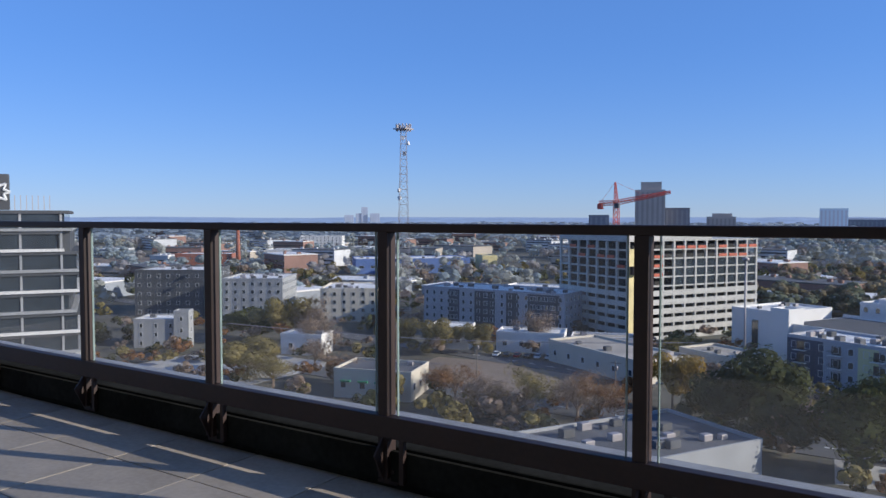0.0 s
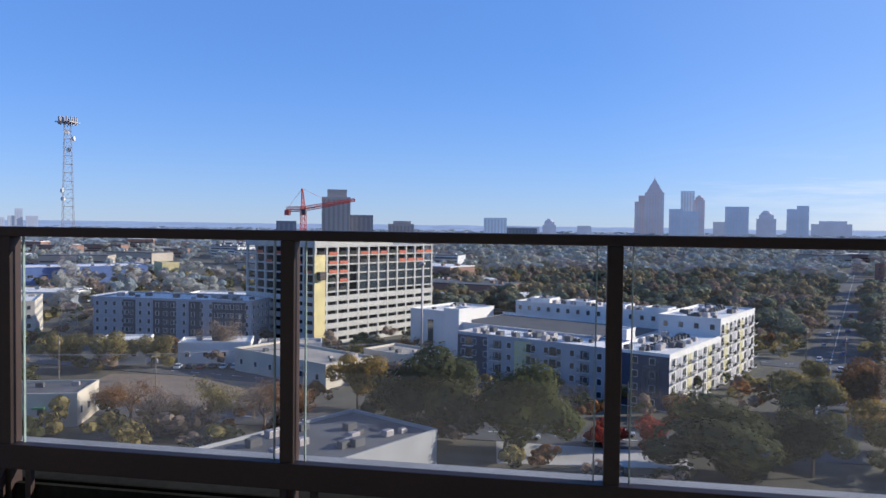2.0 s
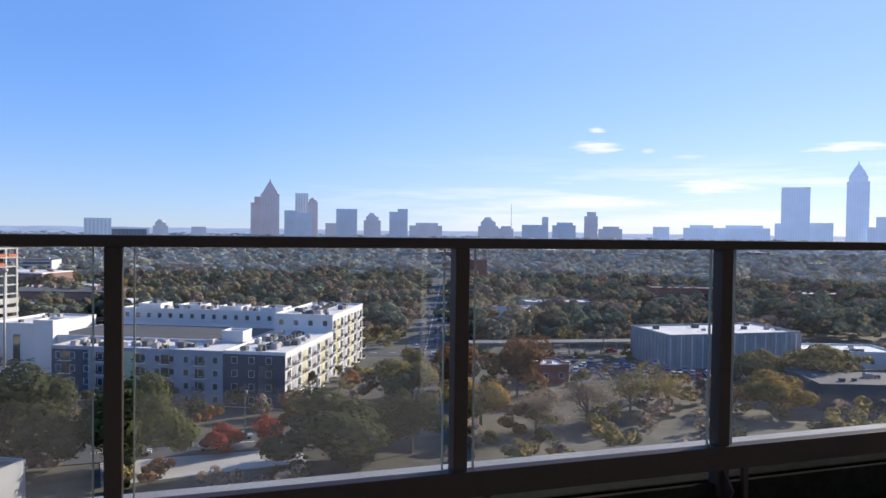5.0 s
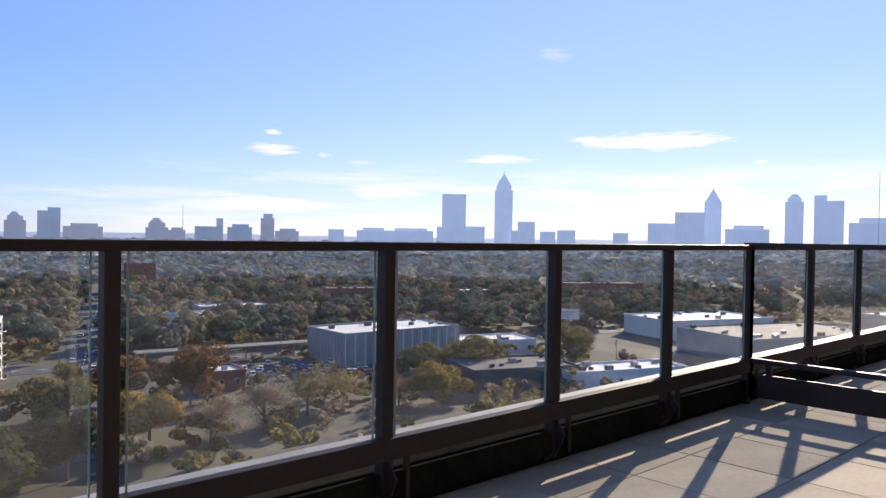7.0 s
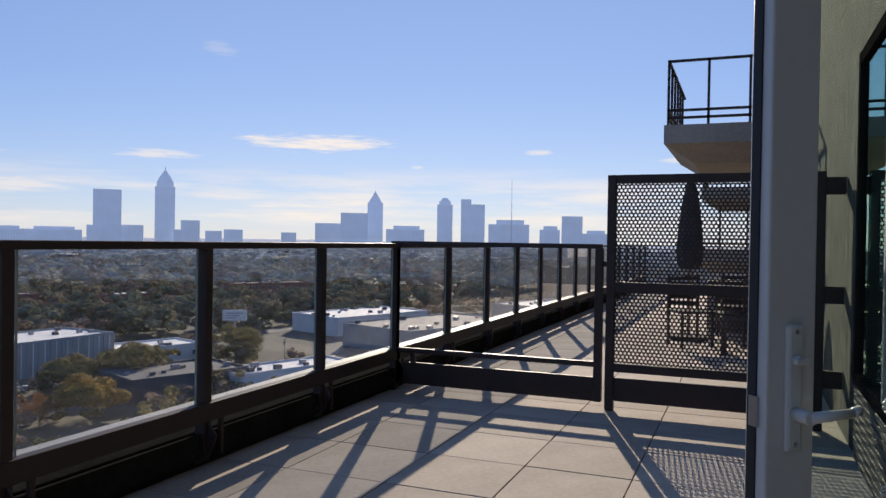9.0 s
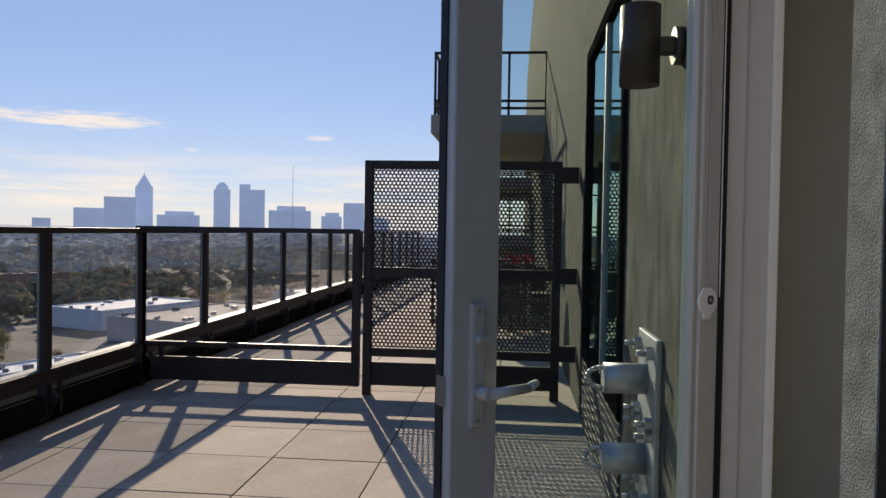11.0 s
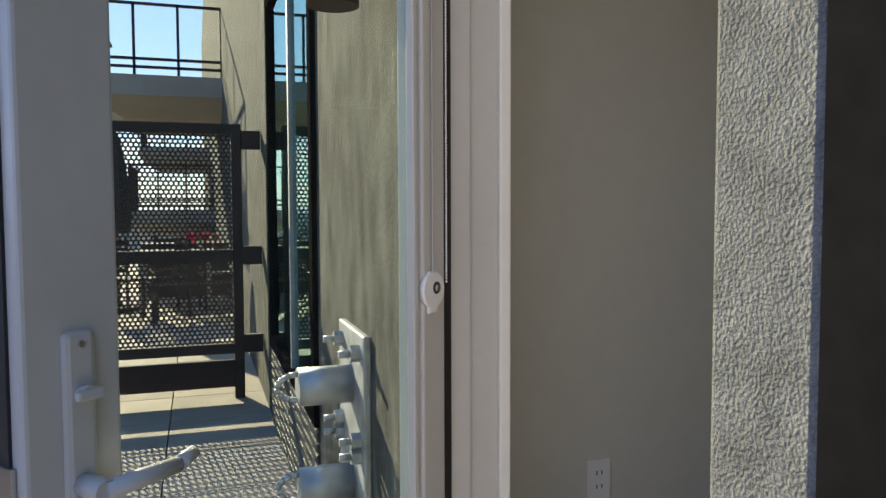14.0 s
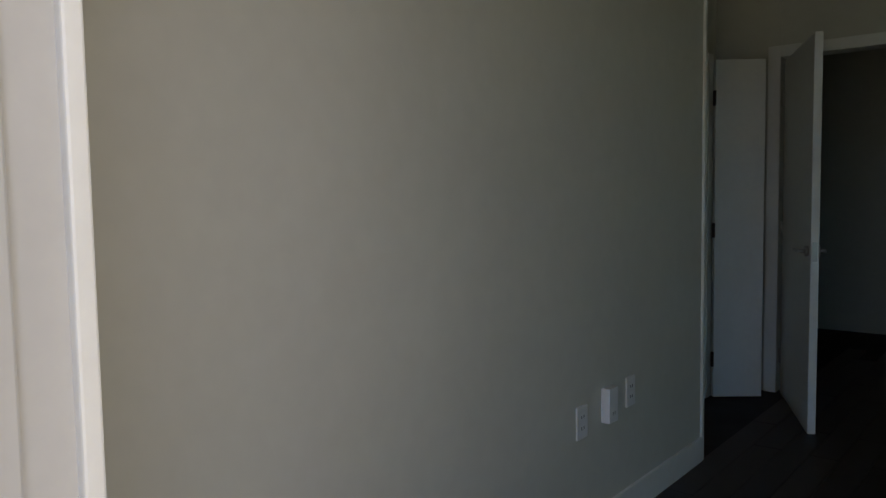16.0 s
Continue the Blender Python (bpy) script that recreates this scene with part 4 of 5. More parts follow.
# concrete-frame building under construction
cb = thing("construction_building", "unfinished concrete-frame tower with orange nets and yellow sheathing", "building", pose(-89.9, 253.6, G, 0, 0, 60.2))
CL, CW, CH, CF = 64.0, 40.0, 36.0, 11
# solid dark core in place of the shaded space between the slabs
part("core", box(2.5, CL - 2.5, 2.5, CW - 2.5, 0, CH - 1.0), shade_core_mat, cb)
ch_ = CH / CF
for j in range(CF + 1):
    part("slab", box(-0.2, CL + 0.2, -0.2, CW + 0.2, j * ch_ - 0.45, j * ch_), raw_concrete, cb)
for j in range(6):
    part("spandrel", box(-0.25, CL + 0.1, -0.28, -0.05, j * ch_, j * ch_ + 1.5), raw_concrete, cb)
    part("spandrel", box(-0.28, -0.05, 0.0, CW, j * ch_, j * ch_ + 1.5), raw_concrete, cb)
for i in range(13):
    x0 = i * (CL - 0.8) / 12
    part("column", box(x0, x0 + 0.8, -0.15, 0.7, 0, CH), raw_concrete, cb)
for i in range(8):
    y0 = i * (CW - 0.8) / 7
    part("column", box(-0.15, 0.7, y0, y0 + 0.8, 0, CH), raw_concrete, cb)
for j in range(6, 9):
    for i in range(4, 12):
        x0 = 0.9 + i * (CL - 0.8) / 12
        part("glazing", box(x0, x0 + 4.2, 0.3, 0.45, j * ch_ + 0.05, (j + 1) * ch_ - 0.5), city_glass, cb)
part("parapet", box(-0.3, CL * 0.62, -0.3, CW + 0.3, CH + 0.004, CH + 2.0), raw_concrete, cb)
part("sheathing", box(-0.5, 4.6, -0.5, -0.3, 0.5, CH - 3.0), insulation, cb, "yellow sheathing strip at the corner")
for (i, j) in ((1, 9), (2, 9), (2, 8), (2, 7), (1, 8), (4, 10), (5, 10), (6, 10), (8, 10), (9, 9), (10, 9), (11, 10), (8, 9), (1, 10), (10, 10)):
    x0 = 1.2 + i * (CL - 0.8) / 12
    part("safety_net", box(x0, x0 + 4.0, -0.45, -0.32, j * ch_ + 0.05, j * ch_ + 1.1), orange_net, cb)
for (i, j) in ((0, 8), (1, 9), (2, 9), (3, 10), (4, 9), (5, 10)):
    y0 = 1.2 + i * (CW - 0.8) / 7
    part("safety_net", box(-0.45, -0.32, y0, y0 + 4.0, j * ch_ + 0.05, j * ch_ + 1.1), orange_net, cb)
part("hoist", box(0.5, 3.5, -2.4, -0.6, 24.0, 27.0, bevel=0.1), lamp_metal, cb)


def lattice(bm, p, q, w0, w1, n_, r):
    """A four-legged lattice from p to q with cross bracing."""
    p, q = Vector(p), Vector(q)
    d = (q - p).normalized()
    side = d.orthogonal().normalized()
    up = d.cross(side)
    prev = None
    for i in range(n_ + 1):
        t = i / n_
        c, w = p.lerp(q, t), w0 + (w1 - w0) * t
        ring = [c + side * sx_ * w / 2 + up * sy_ * w / 2 for sx_, sy_ in ((-1, -1), (1, -1), (1, 1), (-1, 1))]
        for k in range(4):
            rod(ring[k], ring[(k + 1) % 4], r * 0.7, bm, 4)
            if prev:
                rod(prev[k], ring[k], r, bm, 4)
                rod(prev[k], ring[(k + 1) % 4], r * 0.6, bm, 4)
        prev = ring
    return bm


rm = thing("radio_mast", "tall galvanised lattice radio mast with antennas on top", "mast", pose(-182, 247, G))
part("tower", lattice(bmesh.new(), (0, 0, 0), (0, 0, 80), 5.6, 2.0, 26, 0.09), mast_white, rm)
bm = box(-3.0, 3.0, -3.0, 3.0, 79.6, 80.0)
for k in range(12):
    a = k * math.pi / 6
    box(2.9 * math.cos(a) - 0.2, 2.9 * math.cos(a) + 0.2, 2.9 * math.sin(a) - 0.2, 2.9 * math.sin(a) + 0.2, 79.0, 81.8, bm)
part("antenna_platform", bm, mast_white, rm)
bm = bmesh.new()
for z_, a in ((74, 0.4), (70, 2.0), (55, 3.4), (52, 4.4), (76, 5.2)):
    rod((1.6 * math.cos(a), 1.6 * math.sin(a), z_), (2.4 * math.cos(a), 2.4 * math.sin(a), z_), 0.8, bm, 12)
part("dish", bm, wall_white, rm)

cr = thing("tower_crane", "red lattice tower crane over the unfinished building", "crane", pose(-118.6, 319, G))
part("mast", lattice(bmesh.new(), (0, 0, 0), (0, 0, 50), 2.0, 2.0, 24, 0.16), crane_red, cr)
part("jib", lattice(bmesh.new(), (0, 0, 50.5), (21.3, 8.2, 55.0), 1.6, 0.9, 18, 0.14), crane_red, cr)
part("counter_jib", lattice(bmesh.new(), (0, 0, 50.5), (-7.0, -2.7, 50.2), 1.5, 1.5, 6, 0.14), crane_red, cr)
part("apex", lattice(bmesh.new(), (0, 0, 50), (-0.6, 0, 59.5), 1.6, 0.4, 6, 0.14), crane_red, cr)
part("counterweight", box(-7.5, -5.3, -3.6, -1.6, 47.6, 50.0, bevel=0.1), crane_red, cr)
part("cab", box(-0.2, 1.8, -2.2, -0.6, 48.0, 50.2, bevel=0.1), wall_dark, cr)
bm = rod((-0.6, 0, 59.5), (12.3, 4.7, 53.2), 0.06, None, 4)
rod((-0.6, 0, 59.5), (-6.5, -2.5, 50.6), 0.06, bm, 4)
part("stay", bm, crane_red, cr)

# other buildings of the near city
block("office_building", "modern office with wide glass bands and pale slabs", -162, 52, 58, 36.5, 30, 41.5, wall_dark, roof_dark, 0, 5, sides=(), roofkit=4)
ob_ = bpy.data.objects["office_building"]
for j in range(11):
    z0 = 1.5 + 4.0 * j
    st_ = (0.0 if j % 3 else 1.5) + (2.0 if j > 8 else 0.0)
    part("slab_edge", box(-1.0, 39.0 - st_, -1.4, 31, z0, z0 + 0.55), wall_white if j % 2 else wall_grey, ob_)
    part("glass_band", box(-0.4, 37.6 - st_, -0.5, 30.5, z0 + 0.55, z0 + 3.4), city_glass, ob_)
    for k in range(6):
        part("mullion", box(k * 7.0 - 0.2, k * 7.0 + 0.2, -0.75, -0.5, z0 + 0.55, z0 + 3.9), wall_grey, ob_)
    part("soffit", box(-0.6, 38.4 - st_, -1.0, 30.6, z0 + 3.4, z0 + 4.0), wall_dark, ob_)
for k in range(20):
    part("roof_fin", box(14 + k * 1.0, 14.15 + k * 1.0, 1, 1.15, 45.6, 48.4), wall_lilac, ob_)
part("sign_box", box(20.3, 26.3, -0.6, 1.0, 45.6, 52.4, bevel=0.05), wall_dark, ob_, "dark rooftop sign with a plain white star outline")
bm = bmesh.new()
for k in range(8):
    a, b2 = k * math.pi / 4, (k + 0.5) * math.pi / 4
    for s, e in (((2.2, a), (1.2, a + math.pi / 8)), ((1.2, a + math.pi / 8), (2.2, a + math.pi / 4))):
        rod((24.3 + s[0] * math.cos(s[1]), -0.66, 49 + s[0] * math.sin(s[1])), (24.3 + e[0] * math.cos(e[1]), -0.66, 49 + e[0] * math.sin(e[1])), 0.25, bm, 5)
part("star", bm, line_white, ob_)

block("apartment_building", "blue-grey and charcoal apartment block with white roof", -174, 250, 0, 62, 22, 15.5, wall_lilac, roof_white, 5, 3.3, (1.3, 1.7), sides=(0, 2), roofkit=24)
k_ = [o for o in bpy.data.objects if o.name.startswith("apartment_building")][-1]
for x0, x1 in ((12, 17), (24, 33), (38, 43), (47, 60)):
    panel_on(k_, (0, 0), 0, x0, x1, 0.3, 16.3, wall_dark)
    for j in range(5):
        for q in range(int((x1 - x0) / 3)):
            w = new("window", get_window(1.3, 1.7, frame_white))
            w.parent, w.matrix_local = k_, pose(x0 + 1.7 + q * 3, -0.075, 0.7 + 3.1 * j)
block("apartment_building", "charcoal apartment block under a white roof", -297, 202, 34, 34, 30, 20, wall_dark, roof_white, 5, 4.0, sides=(0, 2), roofkit=10)
block("apartment_building", "grey apartment block with pale bays", -257, 217, 33, 26, 30, 17, wall_grey, roof_white, 5, 3.6, sides=(0, 2), roofkit=10)
block("apartment_building", "beige apartment block with balconies", -216, 234, 33, 24, 30, 13.5, wall_beige, roof_white, 4, 3.6, sides=(0, 2), roofkit=10)
block("townhouse", "grey gabled house with white trim", -226, 153, 34, 15, 14, 9, wall_grey, roof_white, 3, 4.0, (1.1, 1.6), sides=(0, 2), roofkit=1)
block("townhouse_turret", "grey square stair turret", -214, 160, 34, 5, 5, 12, wall_grey, roof_white, 3, 4.0, (1.1, 1.6), sides=(0, 2), roofkit=0)
block("brick_building", "long red brick building far off", -543, 408, 33, 48, 30, 12, wall_brick, roof_white, 2, 5, sides=(0, 2), roofkit=6)
chim = thing("chimney", "tall brick factory chimney far off", "chimney", pose(-497, 437, G))
part("shaft", rod((0, 0, 0), (0, 0, 33), 2.0, None, 12, 1.5), wall_brick, chim)
part("rim", rod((0, 0, 33), (0, 0, 34), 1.9, None, 12), wall_brick, chim)
block("warehouse", "white warehouse far off", -523, 493, 33, 42, 30, 13, wall_white, roof_white, 1, 8, sides=(0,), roofkit=5)
block("apartment_building", "white apartment slabs far off", -707, 727, 33, 56, 25, 18, wall_white, roof_white, 5, 5, sides=(0, 2), roofkit=6, single=False)
block("warehouse", "long blue metal warehouse", -373, 444, 44, 90, 40, 11, blue_metal, roof_white, 1, 9, (4, 2), sides=(0,), roofkit=10)
block("warehouse", "yellow-orange shed beside the blue warehouse", -300, 512, 44, 12, 25, 13, insulation, roof_tan, 0, 9, sides=(), roofkit=0)
block("warehouse", "low building with white roof", -180, 300, 5, 90, 50, 9, wall_white, roof_white, 1, 8, sides=(0,), roofkit=12)
block("flat_roof_shop", "low shop with dark flat roof and white parapet", -41.5, 101.9, 60.2, 36, 22, 6.4, wall_grey, roof_dark, 0, 5, sides=(), roofkit=16)
block("flat_roof_shop", "low workshop with tan gravel roof", -64, 190, 61, 18, 40, 6.0, wall_beige, roof_tan, 1, 6, sides=(0, 1), roofkit=5)
block("flat_roof_shop", "low workshop with tan gravel roof", -44, 208, 61, 14, 20, 6.0, wall_beige, roof_tan, 1, 6, sides=(0, 1), roofkit=3)
block("small_house", "cream house with green awnings", -123, 138, 17, 20, 14, 6.5, wall_beige, roof_dark, 1, 4.5, sides=(0, 2), roofkit=2)
hs = [o for o in bpy.data.objects if o.name.startswith("small_house")][-1]
for k in range(4):
    part("awning", box(2 + k * 4.5, 4.6 + k * 4.5, -1.0, -0.15, 4.1, 4.5), M("green_awning", (0.05, 0.25, 0.12), 0.7, 0.2, 1.0), hs)
block("white_house", "low white house among the trees", 134, 342, -38, 25, 11, 7, wall_white, roof_tan, 1, 6, sides=(0, 2), roofkit=1)
block("white_shop", "small white workshop with flat roof", -120, 214, 20, 22, 12, 6, wall_white, roof_white, 1, 5, sides=(0, 2), roofkit=3)
block("white_shop", "small white workshop with flat roof", -142, 206, 20, 14, 12, 7, wall_white, roof_white, 1, 5, sides=(0, 2), roofkit=2)
block("white_shop", "small white garage beside the lot", -98, 224, 20, 20, 10, 5, wall_white, roof_tan, 1, 6, sides=(0, 2), roofkit=2)
block("white_shop", "small white house among trees", -176, 172, 20, 14, 10, 6, wall_white, roof_white, 1, 5, sides=(0, 2), roofkit=2)
wh = block("warehouse", "grey ribbed warehouse with white roof", 149, 206, -4, 50, 26, 10.5, wall_grey, roof_white, 0, 9, sides=(), roofkit=8)
for k in range(26):
    part("pilaster", box(k * 2.0 - 0.15, k * 2.0 + 0.15, -0.3, 0.0, 0, 10.6), wall_grey if k % 2 else wall_white, wh)
for k in range(13):
    part("pilaster", box(-0.3, 0.0, k * 2.1 - 0.15, k * 2.1 + 0.15, 0, 10.6), wall_grey, wh)
block("flat_roof_shop", "brick shop with white roof", 92, 196, -8, 14, 12, 5, wall_brick, roof_white, 1, 4, sides=(0, 1), roofkit=2)
block("flat_roof_shop", "low hall with white roof", 196, 196, -20, 30, 18, 5, wall_white, roof_white, 1, 6, sides=(0, 1), roofkit=4)
block("flat_roof_shop", "low dark hall with patched roof", 152, 148, -22, 34, 22, 6, wall_dark, roof_dark, 0, 6, sides=(0, 1), roofkit=8)
block("flat_roof_shop", "low hall with white roof and rooftop units", 176, 132, -22, 40, 14, 5, wall_white, roof_white, 1, 6, sides=(0, 1), roofkit=12)
block("warehouse", "wide warehouse with tan and white roof", 262, 118, -20, 70, 40, 9, wall_grey, roof_tan, 0, 9, sides=(), roofkit=14)
block("warehouse", "wide warehouse with white roof", 300, 172, -20, 60, 34, 8, wall_white, roof_white, 0, 9, sides=(), roofkit=10)
block("warehouse", "long warehouse with white roof", 350, 90, -20, 60, 30, 13, wall_grey, roof_white, 0, 9, sides=(), roofkit=10)
block("school_building", "dark brick building with white roof among trees", 255, 372, -25, 44, 20, 12, wall_brick, roof_dark, 2, 5, sides=(0, 1), roofkit=6)
block("school_building", "low building with white roof among trees", 340, 350, -25, 36, 18, 9, wall_brick, roof_white, 2, 5, sides=(0, 1), roofkit=4)
block("school_building", "low building with white roof among trees", 163, 345, -14, 34, 16, 8, wall_grey, roof_white, 1, 5, sides=(0, 1), roofkit=4)
block("school_building", "dark brick apartments among trees", 430, 330, -30, 60, 20, 12, wall_brick, roof_dark, 3, 5, sides=(0, 1), roofkit=6)
block("brick_building", "brick building at the end of the avenue", 205, 560, -20, 22, 16, 20, wall_brick, roof_dark, 4, 5, sides=(0, 1), roofkit=2)
block("dark_block", "dark industrial block on piers", 420, 92, -15, 34, 20, 30, wall_dark, roof_white, 3, 6, sides=(0, 1), roofkit=6)

# long platform canopy
cn = thing("platform_canopy", "long low grey canopy on posts beside the street", "canopy", pose(94, 244, G, 0, 0, -10))
part("roof", box(0, 62, 0, 7, 4.4, 5.0, bevel=0.1), canopy_mat, cn)
for k in range(11):
    part("post", box(1 + k * 6, 1.4 + k * 6, 3.2, 3.6, 0, 4.4), wall_grey, cn)

# billboard
bb = thing("billboard", "white billboard with unreadable writing on a post", "billboard", pose(262, 200, G, 0, 0, -60))
part("post", rod((0, 0, 0), (0, 0, 10), 0.4, None, 8), mast_white, bb)
part("board", box(-5, 5, -0.3, 0.3, 9.5, 14.0), wall_white, bb)
for k in range(3):
    part("writing", box(-3.6, 3.6 - k * 1.4, -0.34, -0.305, 12.4 - k * 1.0, 12.9 - k * 1.0), wall_lilac, bb)

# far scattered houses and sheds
# walls emit a little of their own colour, a glow put in without lamps
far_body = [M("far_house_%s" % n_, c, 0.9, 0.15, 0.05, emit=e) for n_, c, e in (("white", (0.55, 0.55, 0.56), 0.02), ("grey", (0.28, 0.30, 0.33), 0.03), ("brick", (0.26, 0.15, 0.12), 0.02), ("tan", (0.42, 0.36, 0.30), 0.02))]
far_meshes = []
for k in range(8):
    L_, W_, H_ = rng.uniform(18, 60), rng.uniform(14, 34), rng.uniform(6, 15)
    bm = box(0, L_, 0, W_, 0, H_)
    box(-0.3, L_ + 0.3, -0.3, W_ + 0.3, H_ + 0.01, H_ + 0.7, bm, mat=1)
    for j in range(int(H_ / 3.5)):
        box(1.0, L_ - 1.0, -0.12, 0.0, 1.2 + 3.4 * j, 2.6 + 3.4 * j, bm, mat=2)
    for j in range(4):
        ux, uy = rng.uniform(2, L_ - 4), rng.uniform(2, W_ - 4)
        box(ux, ux + 2.4, uy, uy + 1.8, H_ + 0.7, H_ + 2.2, bm, mat=0)
    me = bpy.data.meshes.new("far_building")
    bm.to_mesh(me)
    bm.free()
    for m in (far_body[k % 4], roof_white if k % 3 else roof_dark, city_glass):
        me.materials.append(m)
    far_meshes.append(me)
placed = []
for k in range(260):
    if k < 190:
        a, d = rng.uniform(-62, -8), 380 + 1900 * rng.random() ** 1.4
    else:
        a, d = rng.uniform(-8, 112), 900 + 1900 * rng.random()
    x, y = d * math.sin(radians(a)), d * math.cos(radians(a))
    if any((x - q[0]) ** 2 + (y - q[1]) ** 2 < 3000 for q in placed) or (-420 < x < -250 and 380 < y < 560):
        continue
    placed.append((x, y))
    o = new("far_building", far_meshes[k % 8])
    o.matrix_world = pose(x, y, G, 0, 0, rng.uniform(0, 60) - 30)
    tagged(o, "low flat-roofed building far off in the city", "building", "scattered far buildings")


# window strips carry painted haze and emission like their shafts
STRIPS = {"haze_tinted_tower": tower_strip, "far_tan_stone": M("far_tan_windows", (0.33, 0.285, 0.26), 0.6, 0.1, 0.02, emit=0.05), "far_dark_cladding": M("far_dark_windows", (0.17, 0.19, 0.23), 0.6, 0.1, 0.02, emit=0.1)}


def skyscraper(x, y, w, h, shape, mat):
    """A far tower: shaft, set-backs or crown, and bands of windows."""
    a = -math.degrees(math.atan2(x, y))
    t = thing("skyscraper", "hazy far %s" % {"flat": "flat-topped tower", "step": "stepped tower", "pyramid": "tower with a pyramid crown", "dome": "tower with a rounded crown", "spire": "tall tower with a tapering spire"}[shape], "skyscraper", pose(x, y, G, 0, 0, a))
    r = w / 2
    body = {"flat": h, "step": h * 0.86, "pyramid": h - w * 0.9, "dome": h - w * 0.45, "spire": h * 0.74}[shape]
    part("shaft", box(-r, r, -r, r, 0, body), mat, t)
    if shape == "step":
        part("setback", box(-r * 0.62, r * 0.75, -r * 0.8, r * 0.8, body, h), mat, t)
    elif shape == "pyramid":
        bm = rod((0, 0, body), (0, 0, h - w * 0.2), r * 1.25, None, 4, r * 0.15)
        rod((0, 0, h - w * 0.25), (0, 0, h), r * 0.14, bm, 4, 0.2)
        c = part("crown", bm, mat, t)
        c.rotation_euler[2] = radians(45)
    elif shape == "dome":
        bm = box(-r * 0.75, r * 0.75, -r * 0.75, r * 0.75, body, body + w * 0.2)
        rod((0, 0, body + w * 0.2), (0, 0, h), r * 0.75, bm, 10, r * 0.3)
        part("crown", bm, mat, t)
    elif shape == "spire":
        bm = box(-r * 0.84, r * 0.84, -r * 0.84, r * 0.84, body, h * 0.80)
        part("crown", bm, mat, t)
        bm = rod((0, 0, h * 0.80), (0, 0, h * 0.87), r * 1.12, None, 4, r * 0.74)
        rod((0, 0, h * 0.87), (0, 0, h * 0.945), r * 0.70, bm, 4, r * 0.16)
        rod((0, 0, h * 0.945), (0, 0, h), r * 0.12, bm, 4, 0.3)
        part("spire", bm, mat, t).rotation_euler[2] = radians(45)
    n_ = max(2, int(w / 9))
    for k in range(n_):
        x0 = -r + (k + 0.5) * w / n_
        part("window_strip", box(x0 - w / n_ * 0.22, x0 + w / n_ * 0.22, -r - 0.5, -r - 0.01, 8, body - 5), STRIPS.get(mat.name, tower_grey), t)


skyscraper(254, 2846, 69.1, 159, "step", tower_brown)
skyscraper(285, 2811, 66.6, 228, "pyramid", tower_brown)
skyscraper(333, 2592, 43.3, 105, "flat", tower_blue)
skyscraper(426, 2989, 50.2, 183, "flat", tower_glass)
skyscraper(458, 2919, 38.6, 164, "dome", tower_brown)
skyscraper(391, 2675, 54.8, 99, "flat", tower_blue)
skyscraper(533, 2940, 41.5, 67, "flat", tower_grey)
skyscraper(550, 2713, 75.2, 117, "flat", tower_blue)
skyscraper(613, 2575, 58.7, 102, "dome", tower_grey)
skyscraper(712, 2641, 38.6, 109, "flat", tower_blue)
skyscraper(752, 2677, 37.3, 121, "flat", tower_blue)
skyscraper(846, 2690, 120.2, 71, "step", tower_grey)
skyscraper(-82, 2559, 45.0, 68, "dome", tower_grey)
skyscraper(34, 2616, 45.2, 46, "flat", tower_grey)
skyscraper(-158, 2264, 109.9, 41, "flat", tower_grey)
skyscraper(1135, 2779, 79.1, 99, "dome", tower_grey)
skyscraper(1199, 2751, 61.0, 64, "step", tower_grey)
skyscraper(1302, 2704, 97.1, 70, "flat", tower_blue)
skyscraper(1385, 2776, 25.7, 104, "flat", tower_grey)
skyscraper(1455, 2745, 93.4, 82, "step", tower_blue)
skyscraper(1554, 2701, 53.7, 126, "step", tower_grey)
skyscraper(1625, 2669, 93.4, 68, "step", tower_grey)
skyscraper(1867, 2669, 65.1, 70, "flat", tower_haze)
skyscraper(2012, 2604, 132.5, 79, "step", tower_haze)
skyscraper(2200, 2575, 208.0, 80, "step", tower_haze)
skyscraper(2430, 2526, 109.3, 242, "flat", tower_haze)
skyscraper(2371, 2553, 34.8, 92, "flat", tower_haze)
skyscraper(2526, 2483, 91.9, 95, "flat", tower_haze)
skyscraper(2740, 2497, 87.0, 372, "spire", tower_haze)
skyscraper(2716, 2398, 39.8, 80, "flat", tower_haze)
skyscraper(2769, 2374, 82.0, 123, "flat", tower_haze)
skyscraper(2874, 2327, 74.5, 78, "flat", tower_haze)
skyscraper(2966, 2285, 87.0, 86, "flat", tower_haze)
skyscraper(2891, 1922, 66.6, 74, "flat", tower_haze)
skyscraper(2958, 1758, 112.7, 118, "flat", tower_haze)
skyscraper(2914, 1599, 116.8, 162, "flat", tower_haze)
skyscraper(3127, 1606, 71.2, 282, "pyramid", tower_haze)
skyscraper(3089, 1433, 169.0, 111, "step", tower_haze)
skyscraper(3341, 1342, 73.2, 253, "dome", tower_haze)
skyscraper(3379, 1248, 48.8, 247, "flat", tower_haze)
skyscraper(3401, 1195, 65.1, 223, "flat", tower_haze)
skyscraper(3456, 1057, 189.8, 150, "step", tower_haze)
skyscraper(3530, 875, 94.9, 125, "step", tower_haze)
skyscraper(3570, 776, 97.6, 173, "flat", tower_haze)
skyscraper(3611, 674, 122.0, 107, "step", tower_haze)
skyscraper(-526, 1619, 62.7, 119, "step", tower_tan)
skyscraper(-485, 1682, 52.7, 64, "flat", tower_dark)
skyscraper(-430, 1851, 64.4, 52, "step", tower_tan)
